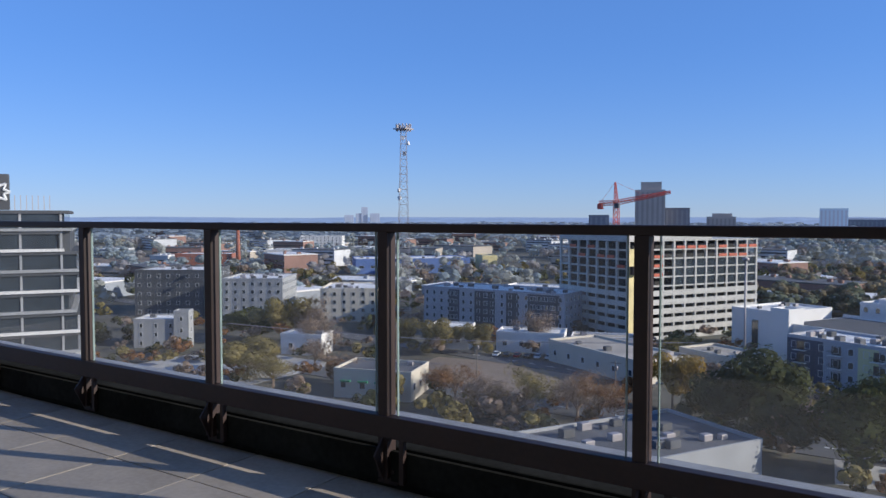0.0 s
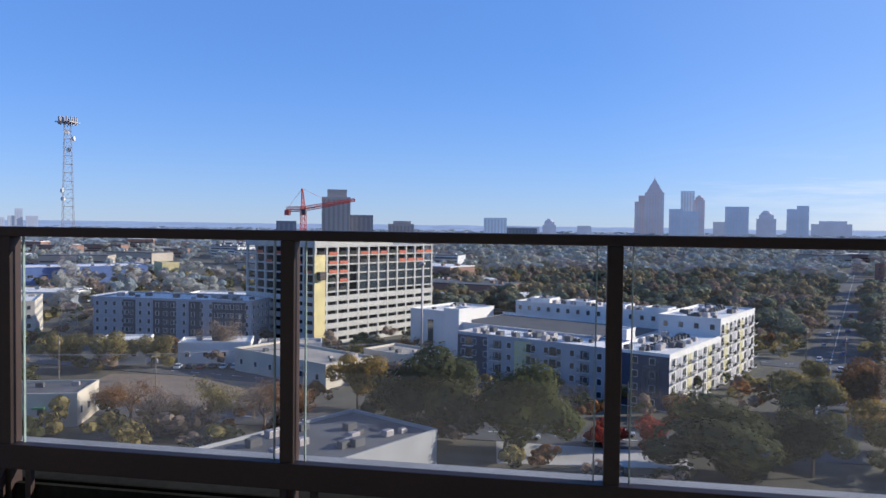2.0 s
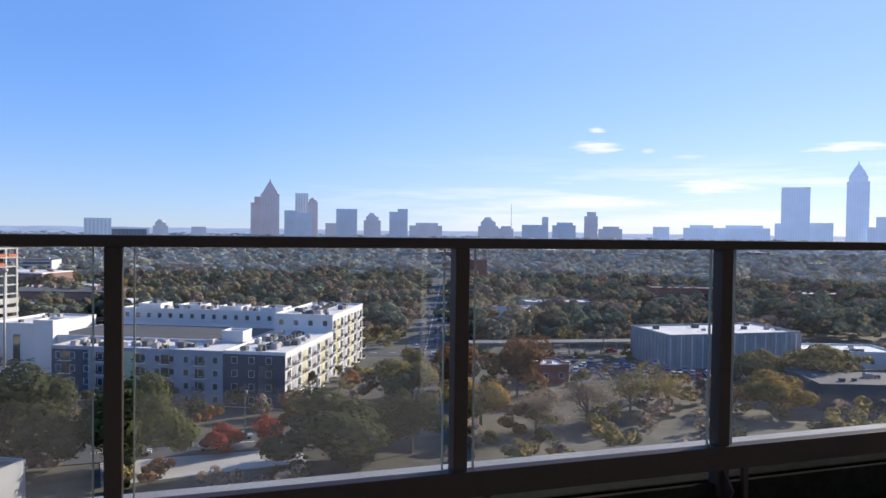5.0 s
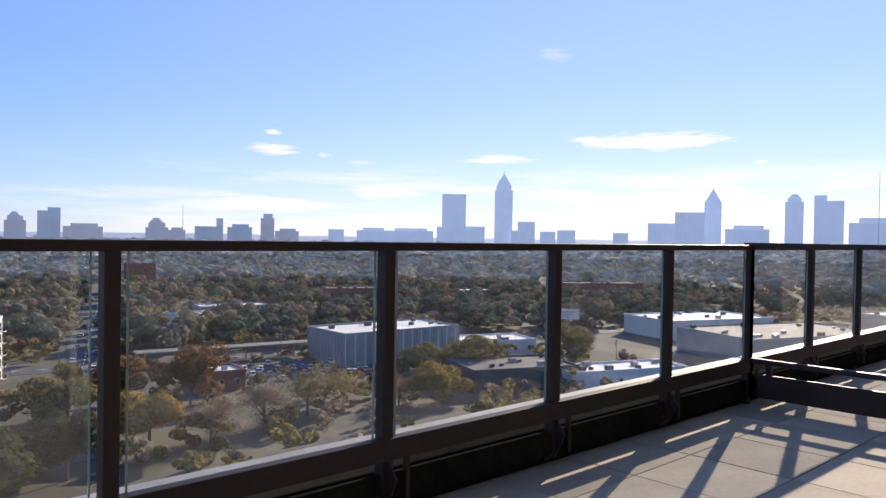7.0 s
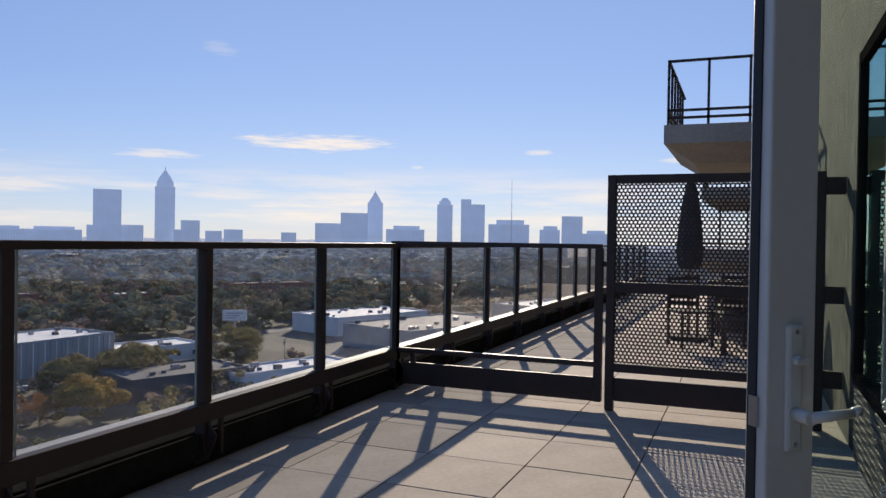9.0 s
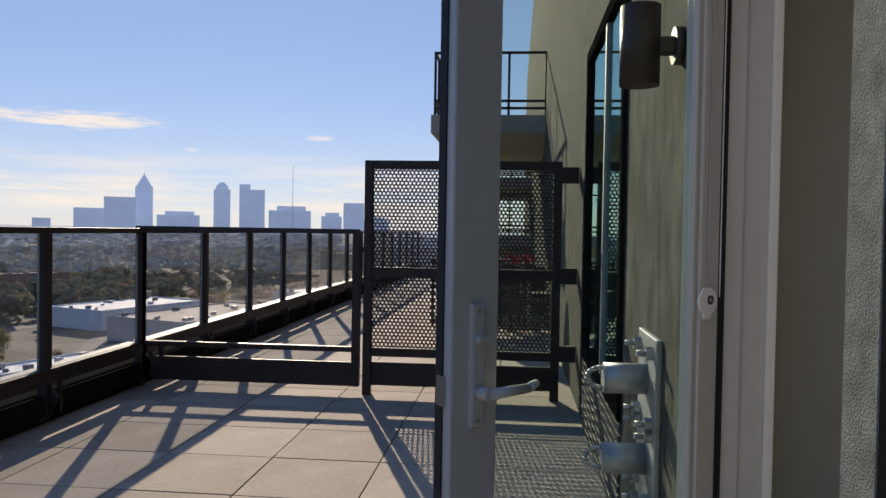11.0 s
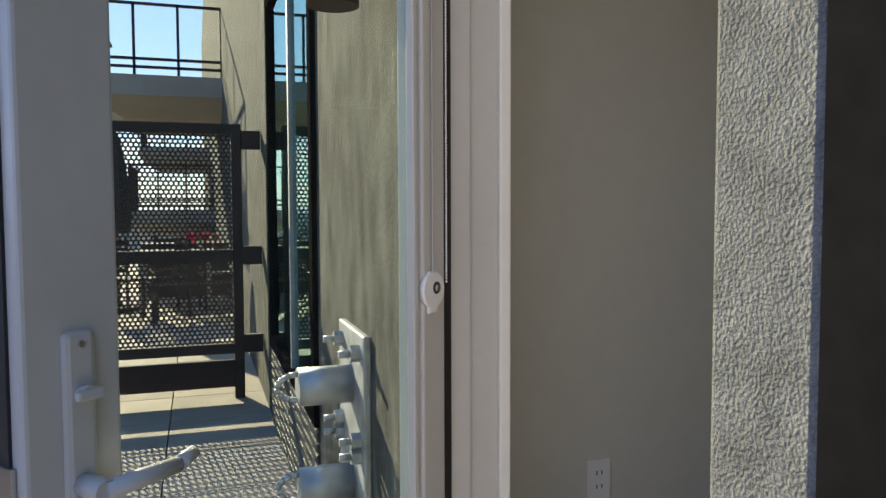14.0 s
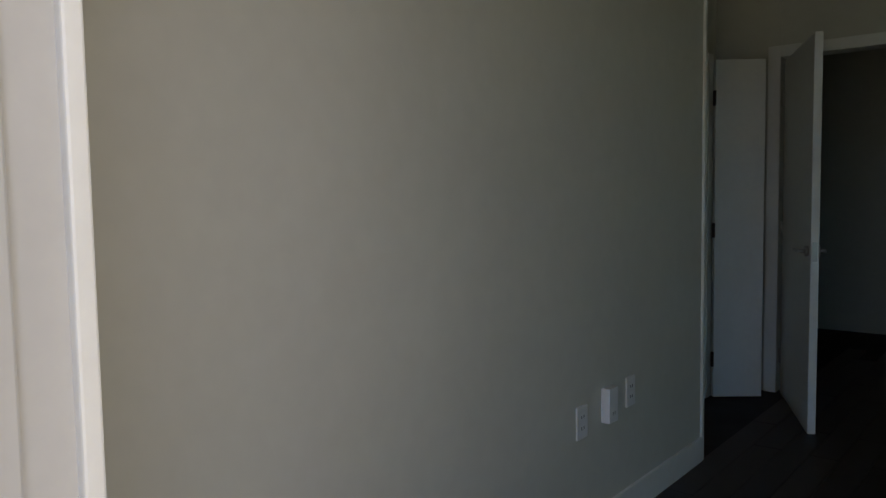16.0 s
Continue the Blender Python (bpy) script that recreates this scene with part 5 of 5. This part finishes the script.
skyscraper(-558, 1404, 38.4, 48, "flat", tower_dark)
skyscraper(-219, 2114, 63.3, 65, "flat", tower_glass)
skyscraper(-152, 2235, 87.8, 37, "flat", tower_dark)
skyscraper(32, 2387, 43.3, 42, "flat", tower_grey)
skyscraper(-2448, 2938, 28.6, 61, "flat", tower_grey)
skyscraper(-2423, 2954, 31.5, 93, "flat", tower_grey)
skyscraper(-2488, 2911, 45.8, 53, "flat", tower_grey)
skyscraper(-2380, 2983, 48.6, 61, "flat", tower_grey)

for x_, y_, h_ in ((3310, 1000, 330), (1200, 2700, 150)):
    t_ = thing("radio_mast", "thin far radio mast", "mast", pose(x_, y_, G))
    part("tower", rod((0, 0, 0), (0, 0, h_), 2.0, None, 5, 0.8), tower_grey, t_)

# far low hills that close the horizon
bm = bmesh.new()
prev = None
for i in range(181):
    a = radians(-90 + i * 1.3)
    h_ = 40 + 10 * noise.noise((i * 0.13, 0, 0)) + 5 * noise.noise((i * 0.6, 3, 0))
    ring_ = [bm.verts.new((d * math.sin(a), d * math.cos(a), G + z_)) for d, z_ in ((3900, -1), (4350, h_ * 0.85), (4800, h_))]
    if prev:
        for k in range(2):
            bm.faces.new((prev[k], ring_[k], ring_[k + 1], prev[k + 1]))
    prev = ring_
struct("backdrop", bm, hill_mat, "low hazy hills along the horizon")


# ---- trees ----
bark = M("grey_brown_bark", (0.13, 0.10, 0.08), 0.95, 0.3, 1.0)
LEAF = {
    "green": M("green_leaves", (0.100, 0.110, 0.042), 0.85, 0.4, 0.25, leaf=0.6, spec=0.05),
    "dark": M("dark_green_leaves", (0.078, 0.085, 0.042), 0.85, 0.4, 0.25, leaf=0.6, spec=0.05),
    "olive": M("olive_leaves", (0.27, 0.22, 0.095), 0.85, 0.4, 0.2, leaf=0.6, spec=0.05),
    "gold": M("golden_leaves", (0.36, 0.24, 0.075), 0.8, 0.4, 0.2, leaf=0.6, spec=0.05),
    "russet": M("russet_leaves", (0.26, 0.13, 0.06), 0.8, 0.4, 0.2, leaf=0.6, spec=0.05),
    "red": M("red_leaves", (0.33, 0.07, 0.05), 0.8, 0.4, 0.2, leaf=0.6, spec=0.05),
    "bare": M("bare_twigs", (0.33, 0.25, 0.195), 0.9, 0.3, 0.2, leaf=0.6, spec=0.05),
    # mid_ leaves are paler and greyer than near ones, standing in for haze
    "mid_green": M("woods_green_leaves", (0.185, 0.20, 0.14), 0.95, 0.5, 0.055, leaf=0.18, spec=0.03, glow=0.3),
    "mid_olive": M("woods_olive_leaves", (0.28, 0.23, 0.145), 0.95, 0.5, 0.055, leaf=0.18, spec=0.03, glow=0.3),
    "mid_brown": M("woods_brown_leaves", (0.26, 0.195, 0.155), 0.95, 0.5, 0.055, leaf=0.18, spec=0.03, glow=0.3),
    # haze_ and far: air haze put into bluer leaf colours and emission
    "haze_green": M("haze_tinted_green_woods", (0.27, 0.32, 0.35), 1.0, 0.35, 0.035, leaf=0.1, spec=0.0, emit=0.10, glow=0.3),
    "haze_olive": M("haze_tinted_olive_woods", (0.33, 0.34, 0.32), 1.0, 0.35, 0.035, leaf=0.1, spec=0.0, emit=0.10, glow=0.3),
    "haze_brown": M("haze_tinted_brown_woods", (0.31, 0.295, 0.30), 1.0, 0.35, 0.035, leaf=0.1, spec=0.0, emit=0.10, glow=0.3),
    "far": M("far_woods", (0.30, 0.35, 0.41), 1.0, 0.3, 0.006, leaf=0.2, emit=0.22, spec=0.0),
}


def crown_cloud(n_, lobes, size, seed, flat=0.8, thin=0.7, inside=0.72, lobe=(0.24, 0.40), turn=0.16):
    """Leaf clumps as small bent quads over a handful of lobes: arrays of vertices (n, 4, 3), unit crown."""
    r = np.random.default_rng(seed)
    cs = r.normal(0, 0.36, (lobes, 3)) * (1, 1, 0.75)
    rad = r.uniform(*lobe, lobes)
    w = r.integers(0, lobes, n_)
    d = r.normal(0, 1, (n_, 3))
    d /= np.linalg.norm(d, axis=1)[:, None]
    p = cs[w] + d * rad[w][:, None] * r.uniform(inside, 1.08, (n_, 1))
    nrm = d + r.normal(0, turn, (n_, 3))
    nrm /= np.linalg.norm(nrm, axis=1)[:, None]
    u = np.cross(nrm, r.normal(0, 1, (n_, 3)))
    u /= np.linalg.norm(u, axis=1)[:, None]
    v = np.cross(nrm, u)
    s = size * r.uniform(0.6, 1.4, (n_, 1))
    if inside > 0.5:
        k = n_ // 3
        p[:k] = cs[w[:k]] + d[:k] * rad[w[:k]][:, None] * 0.86
        nrm[:k] = d[:k]
        u[:k] = np.cross(d[:k], r.normal(0, 1, (k, 3)))
        u[:k] /= np.linalg.norm(u[:k], axis=1)[:, None]
        v[:k] = np.cross(nrm[:k], u[:k])
        s[:k] = np.maximum(s[:k] * 1.1, 1.15 * np.sqrt(lobes / k) * 0.45)
    q = np.stack([p - u * s - v * s * thin, p + u * s - v * s * thin + nrm * s * 0.3, p + u * s + v * s * thin, p - u * s + v * s * thin + nrm * s * 0.3], 1)
    q[:, :, 2] *= flat
    return q


def quads_mesh(name, q, mat):
    q = q.reshape(-1, 3)
    me = bpy.data.meshes.new(name)
    n_ = len(q) // 4
    me.vertices.add(len(q))
    me.vertices.foreach_set("co", q.ravel().astype(np.float32))
    me.loops.add(n_ * 4)
    me.loops.foreach_set("vertex_index", np.arange(n_ * 4, dtype=np.int32))
    me.polygons.add(n_)
    me.polygons.foreach_set("loop_start", np.arange(0, n_ * 4, 4, dtype=np.int32))
    me.update()
    me.materials.append(mat)
    return me


def limbs(bm, base, height, spread, depth, r, seed, rr=None):
    rr = rr or random.Random(seed)

    def grow(p, d, L, r_, k):
        q = p + d * L
        rod(p, q, r_, bm, 5 if k < 2 else 3, r_ * 0.62)
        if k >= depth:
            return
        for _ in range(3 if k else 5):
            nd = (d + Vector((rr.uniform(-1, 1), rr.uniform(-1, 1), rr.uniform(-0.15, 0.7))) * spread).normalized()
            grow(p.lerp(q, rr.uniform(0.55, 1.0)), nd, L * rr.uniform(0.55, 0.78), r_ * 0.6, k + 1)
    grow(Vector(base), Vector((0, 0, 1)), height, r, 0)
    return bm


CROWNS, TRUNKS = {}, {}
for k in range(4):
    bm = limbs(bmesh.new(), (0, 0, 0), 0.34, 0.75, 2, 0.028, k)
    me = bpy.data.meshes.new("trunk")
    bm.to_mesh(me)
    bm.free()
    me.materials.append(bark)
    TRUNKS[k] = me
BARE = {}
for k in range(3):
    bm = limbs(bmesh.new(), (0, 0, 0), 0.30, 0.62, 4, 0.022, 20 + k)
    me = bpy.data.meshes.new("trunk")
    bm.to_mesh(me)
    bm.free()
    me.materials.append(LEAF["bare"])
    BARE[k] = me


def tree(x, y, h, w, hue, label, seed, bare=False, thin=1.0):
    t = thing("tree", label, "tree", pose(x, y, G, 0, 0, seed * 47 % 360))
    tr = new("trunk", BARE[seed % 3] if bare else TRUNKS[seed % 4])
    tr.parent, tr.scale = t, ((w * 1.25, w * 1.25, h * 1.05) if bare else (w * 0.9, w * 0.9, h))
    n_ = int((2600 if bare else 7000) * thin)
    key = (hue, seed % 3, bare, thin)
    if key not in CROWNS:
        CROWNS[key] = quads_mesh("crown", crown_cloud(n_, 15, 0.024 if not bare else 0.040, seed % 3 + 5, lobe=(0.28, 0.45), thin=0.12 if bare else 0.7, inside=0.2 if bare else 0.72), LEAF[hue])
    c = new("crown", CROWNS[key])
    c.parent, c.scale, c.location = t, (w * 0.64, w * 0.64, h * 0.66), (0, 0, h * 0.57)
    return t


GREEN, GOLD, RUSSET, TWIGS = "full green broadleaf tree", "broadleaf tree turning gold and olive", "russet autumn tree with dense leaves", "nearly bare tree with fine grey twigs"
for x_, y_, h_, w_, hue, lb, bare in (
        (-28.2, 150, 22, 20, "dark", GREEN, 0), (-10.5, 146.5, 19.5, 19, "green", GREEN, 0), (-38, 160, 12, 11, "dark", GREEN, 0),
        (-50, 172, 13, 12, "gold", GOLD, 0), (29.5, 138, 15, 24, "dark", GREEN, 0), (43, 142, 12, 13, "dark", GREEN, 0), (56, 186, 13, 16, "olive", GOLD, 0),
        (70, 190, 13, 14, "russet", RUSSET, 0), (84, 182, 16, 15, "russet", RUSSET, 0), (64, 158, 13, 15, "gold", GOLD, 0), (8, 152, 6, 8, "red", RUSSET, 0), (16, 155, 6, 7, "red", RUSSET, 0)):
    tree(x_, y_, h_, w_, hue, lb, int(abs(x_) * 7 + y_) % 97, bool(bare))
for x_, y_, h_, w_, hue, lb, bare in (
        (74, 150, 12, 13, "bare", TWIGS, 1), (88, 152, 13, 14, "bare", TWIGS, 1), (102, 156, 13, 14, "olive", TWIGS, 1), (114, 158, 13, 15, "olive", TWIGS, 1), (126, 150, 9, 10, "russet", TWIGS, 1),
        (138, 146, 12, 15, "gold", GOLD, 0), (158, 176, 12, 13, "olive", GOLD, 0), (172, 172, 15, 19, "olive", GOLD, 0), (182, 168, 12, 12, "dark", GREEN, 0), (222, 168, 13, 16, "olive", GOLD, 0),
        (-94, 148, 11, 14, "russet", TWIGS, 1), (-84, 142, 11, 13, "bare", TWIGS, 1), (-74, 146, 12, 14, "olive", TWIGS, 1), (-64, 150, 11, 13, "bare", TWIGS, 1), (-58, 146, 12, 13, "russet", TWIGS, 1), (-70, 158, 9, 11, "bare", TWIGS, 1), (-104, 156, 9, 10, "bare", TWIGS, 1),
        (-147, 196, 11, 11, "olive", GOLD, 0), (-134, 202, 11, 12, "olive", GOLD, 0), (-124, 206, 10, 10, "olive", GOLD, 0), (-110, 222, 14, 12, "bare", TWIGS, 1), (-190, 186, 16, 16, "olive", GOLD, 0), (-205, 186, 13, 18, "green", GREEN, 0), (-180, 192, 17, 15, "bare", TWIGS, 1), (-168, 182, 15, 15, "bare", TWIGS, 1),
        (-158, 142, 12, 18, "olive", GOLD, 0), (-142, 136, 11, 16, "olive", TWIGS, 1), (-126, 150, 10, 12, "bare", TWIGS, 1), (-150, 160, 10, 12, "bare", TWIGS, 1),
        (48, 250, 9, 7, "olive", GOLD, 0), (70, 228, 8, 8, "olive", GOLD, 0), (24, 172, 7, 6, "russet", RUSSET, 0)):
    tree(x_, y_, h_, w_, hue, lb, int(abs(x_) * 7 + y_) % 97, bool(bare))


def clear_of(x, y):
    """Keeps the woods off the avenue, the streets and the built-up plots."""
    u, v = x - 49, y - 165
    along, off = u * 0.3345 + v * 0.9424, abs(u * 0.9424 - v * 0.3345)
    if off < 11 and along < 900:
        return False
    for bx, by, br in ((300, 140, 75), (370, 110, 60), (275, 380, 30), (355, 360, 26), (180, 352, 22), (455, 330, 34), (218, 568, 18), (440, 105, 28), (143, 322, 20)):
        if (x - bx) ** 2 + (y - by) ** 2 < br * br:
            return False
    return True


def woods(name, hue, spots, quads, lobes, leaf_size, label, seed):
    r = np.random.default_rng(seed)
    kinds = [crown_cloud(quads, lobes, leaf_size, seed + k) for k in range(5)]
    out = []
    for k, (x, y, w, h) in enumerate(spots):
        c, a = kinds[k % 5], r.uniform(0, 6.28)
        rot = np.array(((math.cos(a), -math.sin(a), 0), (math.sin(a), math.cos(a), 0), (0, 0, 1)))
        out.append((c @ rot.T) * (w * 0.62, w * 0.62, h * 0.62) + (x, y, G + h * 0.52))
    ob = new(name, quads_mesh(name, np.concatenate(out), LEAF[hue]))
    tagged(ob, label, "woods", kind="stuff")


def scatter(a0, a1, d0, d1, spacing, keep, size, seed, ok=clear_of):
    r = np.random.default_rng(seed)
    n_ = int(radians(a1 - a0) / 2 * (d1 * d1 - d0 * d0) / spacing ** 2)
    res = []
    for _ in range(n_):
        a, d = radians(r.uniform(a0, a1)), math.sqrt(r.uniform(d0 * d0, d1 * d1))
        x, y = d * math.sin(a), d * math.cos(a)
        if r.random() < keep and ok(x, y):
            s = size * r.uniform(0.7, 1.3)
            res.append((x, y, s, min(s, 13 + 0.15 * s) * r.uniform(0.75, 1.1)))
    return res


near = scatter(4, 22, 305, 620, 11.5, 0.95, 14, 1) + scatter(22, 62, 265, 620, 11.5, 0.9, 14, 2, lambda x, y: clear_of(x, y) and not (y < 275 - 0.21 * (x - 62) and x < 330)) + scatter(62, 100, 480, 620, 13, 0.7, 13, 3) + scatter(-20, 4, 340, 620, 12, 0.85, 13, 4)
r_ = np.random.default_rng(11)
pick = r_.random(len(near))
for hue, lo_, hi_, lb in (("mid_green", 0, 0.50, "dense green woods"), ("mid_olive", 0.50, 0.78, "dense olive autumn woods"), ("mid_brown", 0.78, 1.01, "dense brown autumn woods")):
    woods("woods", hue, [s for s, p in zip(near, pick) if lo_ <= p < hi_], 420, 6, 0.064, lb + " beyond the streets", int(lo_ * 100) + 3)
mid = scatter(-20, 105, 620, 1300, 21, 0.85, 22, 5) + scatter(-64, -20, 380, 1300, 34, 0.75, 15, 6)
pick = r_.random(len(mid))
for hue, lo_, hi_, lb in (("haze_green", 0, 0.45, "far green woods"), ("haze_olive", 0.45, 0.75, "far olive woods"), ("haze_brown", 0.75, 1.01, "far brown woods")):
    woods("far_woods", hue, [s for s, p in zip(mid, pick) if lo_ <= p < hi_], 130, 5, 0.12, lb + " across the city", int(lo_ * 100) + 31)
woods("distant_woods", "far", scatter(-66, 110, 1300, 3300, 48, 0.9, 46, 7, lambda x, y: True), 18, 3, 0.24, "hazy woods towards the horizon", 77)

# undergrowth, shrubs and small trees between the houses
BOUNDS = {}
for o in bpy.data.objects:
    if o.get("category") in ("building", "parking deck") and o.children:
        w = next(c for c in o.children if c.type == "MESH")
        BOUNDS[o.name] = (Matrix.Translation(o.location) @ o.rotation_euler.to_matrix().to_4x4(), max(v.co.x for v in w.data.vertices), max(v.co.y for v in w.data.vertices))
INV = [(m.inverted(), L_, W_) for m, L_, W_ in BOUNDS.values()]
LANES = [((-20, 285), (62, 268), 7), ((62, 262), (330, 205), 8), ((-150, 160), (60, 158), 8), ((-380, 240), (-60, 196), 7), ((190, 120), (700, 330), 9), ((104, 212), (150, 205), 18), ((-128, 178), (-78, 186), 17), ((-14, 146), (22, 150), 9)]


def open_spot(x, y):
    if not clear_of(x, y):
        return False
    for m, L_, W_ in INV:
        p = m @ Vector((x, y, 0))
        if -2.5 < p.x < L_ + 2.5 and -2.5 < p.y < W_ + 2.5:
            return False
    for p, q, w in LANES:
        p, q, c = Vector(p), Vector(q), Vector((x, y))
        t = max(0, min(1, (c - p).dot(q - p) / (q - p).length_squared))
        if (c - p.lerp(q, t)).length < w:
            return False
    return True


for hue, n_, sd, lb in (("olive", 0.5, 101, "olive shrubs and small trees between the houses"), ("bare", 0.6, 102, "bare brown brush between the houses"), ("dark", 0.35, 103, "dark green shrubs between the houses"), ("russet", 0.22, 104, "russet shrubs between the houses")):
    woods("shrubs", hue, scatter(-64, 74, 125, 330, 15, n_, 6.5, sd, open_spot), 240, 6, 0.062 if hue != "bare" else 0.05, lb, sd)
for hue, n_, sd, lb in (("olive", 0.35, 111, "olive trees between the far houses"), ("bare", 0.3, 112, "bare trees between the far houses"), ("dark", 0.3, 113, "dark trees between the far houses")):
    woods("small_woods", hue, scatter(-64, -4, 330, 620, 22, n_, 10, sd, open_spot) + scatter(60, 102, 330, 500, 20, n_, 11, sd + 5, open_spot), 110, 6, 0.11, lb, sd)

# ---- vehicles ----
CAR_PAINT = [M("car_paint_" + n_, c, 0.3, 0.05, 1.0) for n_, c in (("white", (0.7, 0.7, 0.7)), ("black", (0.02, 0.02, 0.022)), ("silver", (0.42, 0.43, 0.45)), ("red", (0.4, 0.03, 0.03)), ("blue", (0.04, 0.09, 0.3)))]
tyre_mat = M("tyre_rubber", (0.02, 0.02, 0.02), 0.9, 0.2, 4.0)


def car(paint, name):
    c = thing("car", "parked %s car on the city asphalt" % name, "car", pose(0, 0, G), "cars of the city")
    bm = box(-2.2, 2.2, -0.9, 0.9, 0.35, 0.95, bevel=0.12)
    part("body", bm, paint, c)
    bm = bmesh.new()
    vs = [bm.verts.new(v) for v in ((-1.7, -0.82, 0.94), (1.2, -0.82, 0.94), (1.2, 0.82, 0.94), (-1.7, 0.82, 0.94), (-1.2, -0.7, 1.48), (0.5, -0.7, 1.48), (0.5, 0.7, 1.48), (-1.2, 0.7, 1.48))]
    for f in ((0, 1, 5, 4), (1, 2, 6, 5), (2, 3, 7, 6), (3, 0, 4, 7)):
        bm.faces.new([vs[i] for i in f])
    part("windows", bm, city_glass, c)
    part("car_roof", box(-1.2, 0.5, -0.7, 0.7, 1.478, 1.52, bevel=0.02), paint, c)
    for x_ in (-1.4, 1.4):
        for y_ in (-0.88, 0.88):
            part("wheel", rod((x_, y_ - 0.1, 0.33), (x_, y_ + 0.1, 0.33), 0.33, None, 10), tyre_mat, c)
    return c


cars = [car(p, n_) for p, n_ in zip(CAR_PAINT, ("white", "black", "silver", "red", "blue"))]
spots = []
for k in range(12):
    spots.append((106 + (k % 6) * 7.4, 216 - (k // 6) * 15 - (k % 6) * 1.1, 80))
for k in range(14):
    s, lane = 40 + k * 17, (-3.4, 3.4)[k % 2]
    spots.append((49 + s * 0.3345 + lane * 0.9424, 165 + s * 0.9424 - lane * 0.3345, 70.5))
for k in range(10):
    spots.append((-8 + k * 6.5, 158 + (3 if k % 2 else -3), 0))
for k in range(9):
    spots.append((-116 + k * 3.2, 207 + k * 0.9, 105))
for k in range(8):
    spots.append((156 + k * 6.5, 176 - k * 2.3, 60))
for k in range(6):
    spots.append((100 + k * 24, 254 - k * 5.1 + (3 if k % 2 else -3), -12))
for k in range(30):
    spots.append((108 + (k % 10) * 4.6 + (k // 10) * 2.0, 238 - (k % 10) * 2.6 - (k // 10) * 13, 60 if k % 3 else 240))
for k in range(10):
    spots.append((150 + k * 4.2, 196 - k * 2.2, 62))
for k in range(5):
    spots.append((200 + k * 8, 130 + k * 4, 20))
for k, (x_, y_, a_) in enumerate(spots):
    m = pose(x_, y_, G + 0.14, 0, 0, a_)
    if k < 5:
        cars[k].matrix_world = m
    else:
        copy_thing(cars[(k * 7 + k // 3) % 5 if k % 4 else 0], m)


# ---- street furniture ----
def pole(x, y, h, label="grey wooden power pole with cross arm"):
    p = thing("utility_pole", label, "utility pole", pose(x, y, G), "power poles along the streets")
    part("shaft", rod((0, 0, 0), (0, 0, h), 0.16, None, 6, 0.11), pole_wood, p)
    part("cross_arm", box(-1.2, 1.2, -0.06, 0.06, h - 0.8, h - 0.62), pole_wood, p)
    part("transformer", rod((0.35, 0, h - 2.4), (0.35, 0, h - 1.4), 0.25, None, 8), mast_white, p)
    return p


p0 = pole(12, 160, 12)
for x_, y_ in ((28, 166), (62, 196), (84, 250), (110, 248), (-20, 162), (-60, 162), (-100, 168), (-140, 186), (140, 232), (170, 226), (92, 285), (76, 262), (210, 140), (250, 178)):
    copy_thing(p0, pose(x_, y_, G, 0, 0, x_ * 3 % 180))
lm = thing("light_mast", "tall pale floodlight mast", "light mast", pose(-43, 214, G))
part("shaft", rod((0, 0, 0), (0, 0, 33), 0.35, None, 8, 0.2), mast_white, lm)
part("lamp_ring", rod((0, 0, 32.4), (0, 0, 33.2), 0.9, None, 10), mast_white, lm)
bm = bmesh.new()
pts = [Vector((-185 + 22 * k, 158 + 7.2 * k, G + 11 - 2.2 * math.sin(math.pi * k / 6))) for k in range(7)]
for p, q in zip(pts[:-1], pts[1:]):
    rod(p, q, 0.09, bm, 4)
tagged(link("overhead_cable", bm, mast_white), "pale overhead cable slung across the lot", "cable")

# ---- pieces of the floors ----
PV = 0.599
bm = box(0.003, PV - 0.003, 0.003, PV - 0.003, -0.05, 0.0, bevel=0.003)
paver_me = bpy.data.meshes.new("paver")
bm.to_mesh(paver_me)
bm.free()
paver_me.materials.append(paver_mat)
for i in range(-22, 21):
    for j in range(-4, 2):
        o = new("paver", paver_me)
        o.location = (4.272 + PV * i, 1.722 + PV * j, random.uniform(-0.001, 0.001))
        o.parent = deck
bm = bmesh.new()
box(-9.2, 24, FACADE + 0.001, 1.722 - 4 * PV - 0.003, -0.05, -0.001, bm)
box(4.272 + 21 * PV, 24, 1.722 - 4 * PV, RAIL_Y + 0.02, -0.05, -0.001, bm)
part("paver_edge", bm, paver_mat, deck)
room = bpy.data.objects["floor_room"]
bm = box(0.001, 0.128, 0.0015, 1.198, -0.018, 0.0, bevel=0.0015)
plank_me = bpy.data.meshes.new("plank")
bm.to_mesh(plank_me)
bm.free()
plank_me.materials.append(plank_mat)
for i in range(24):
    for j in range(5):
        o = new("plank", plank_me)
        o.location = (EAST - 0.13 * (i + 1), -0.88 - 1.2 * (j + 1) + (0.4 if i % 2 else 0.0) - 0.2, 0.0)
        o.parent = room
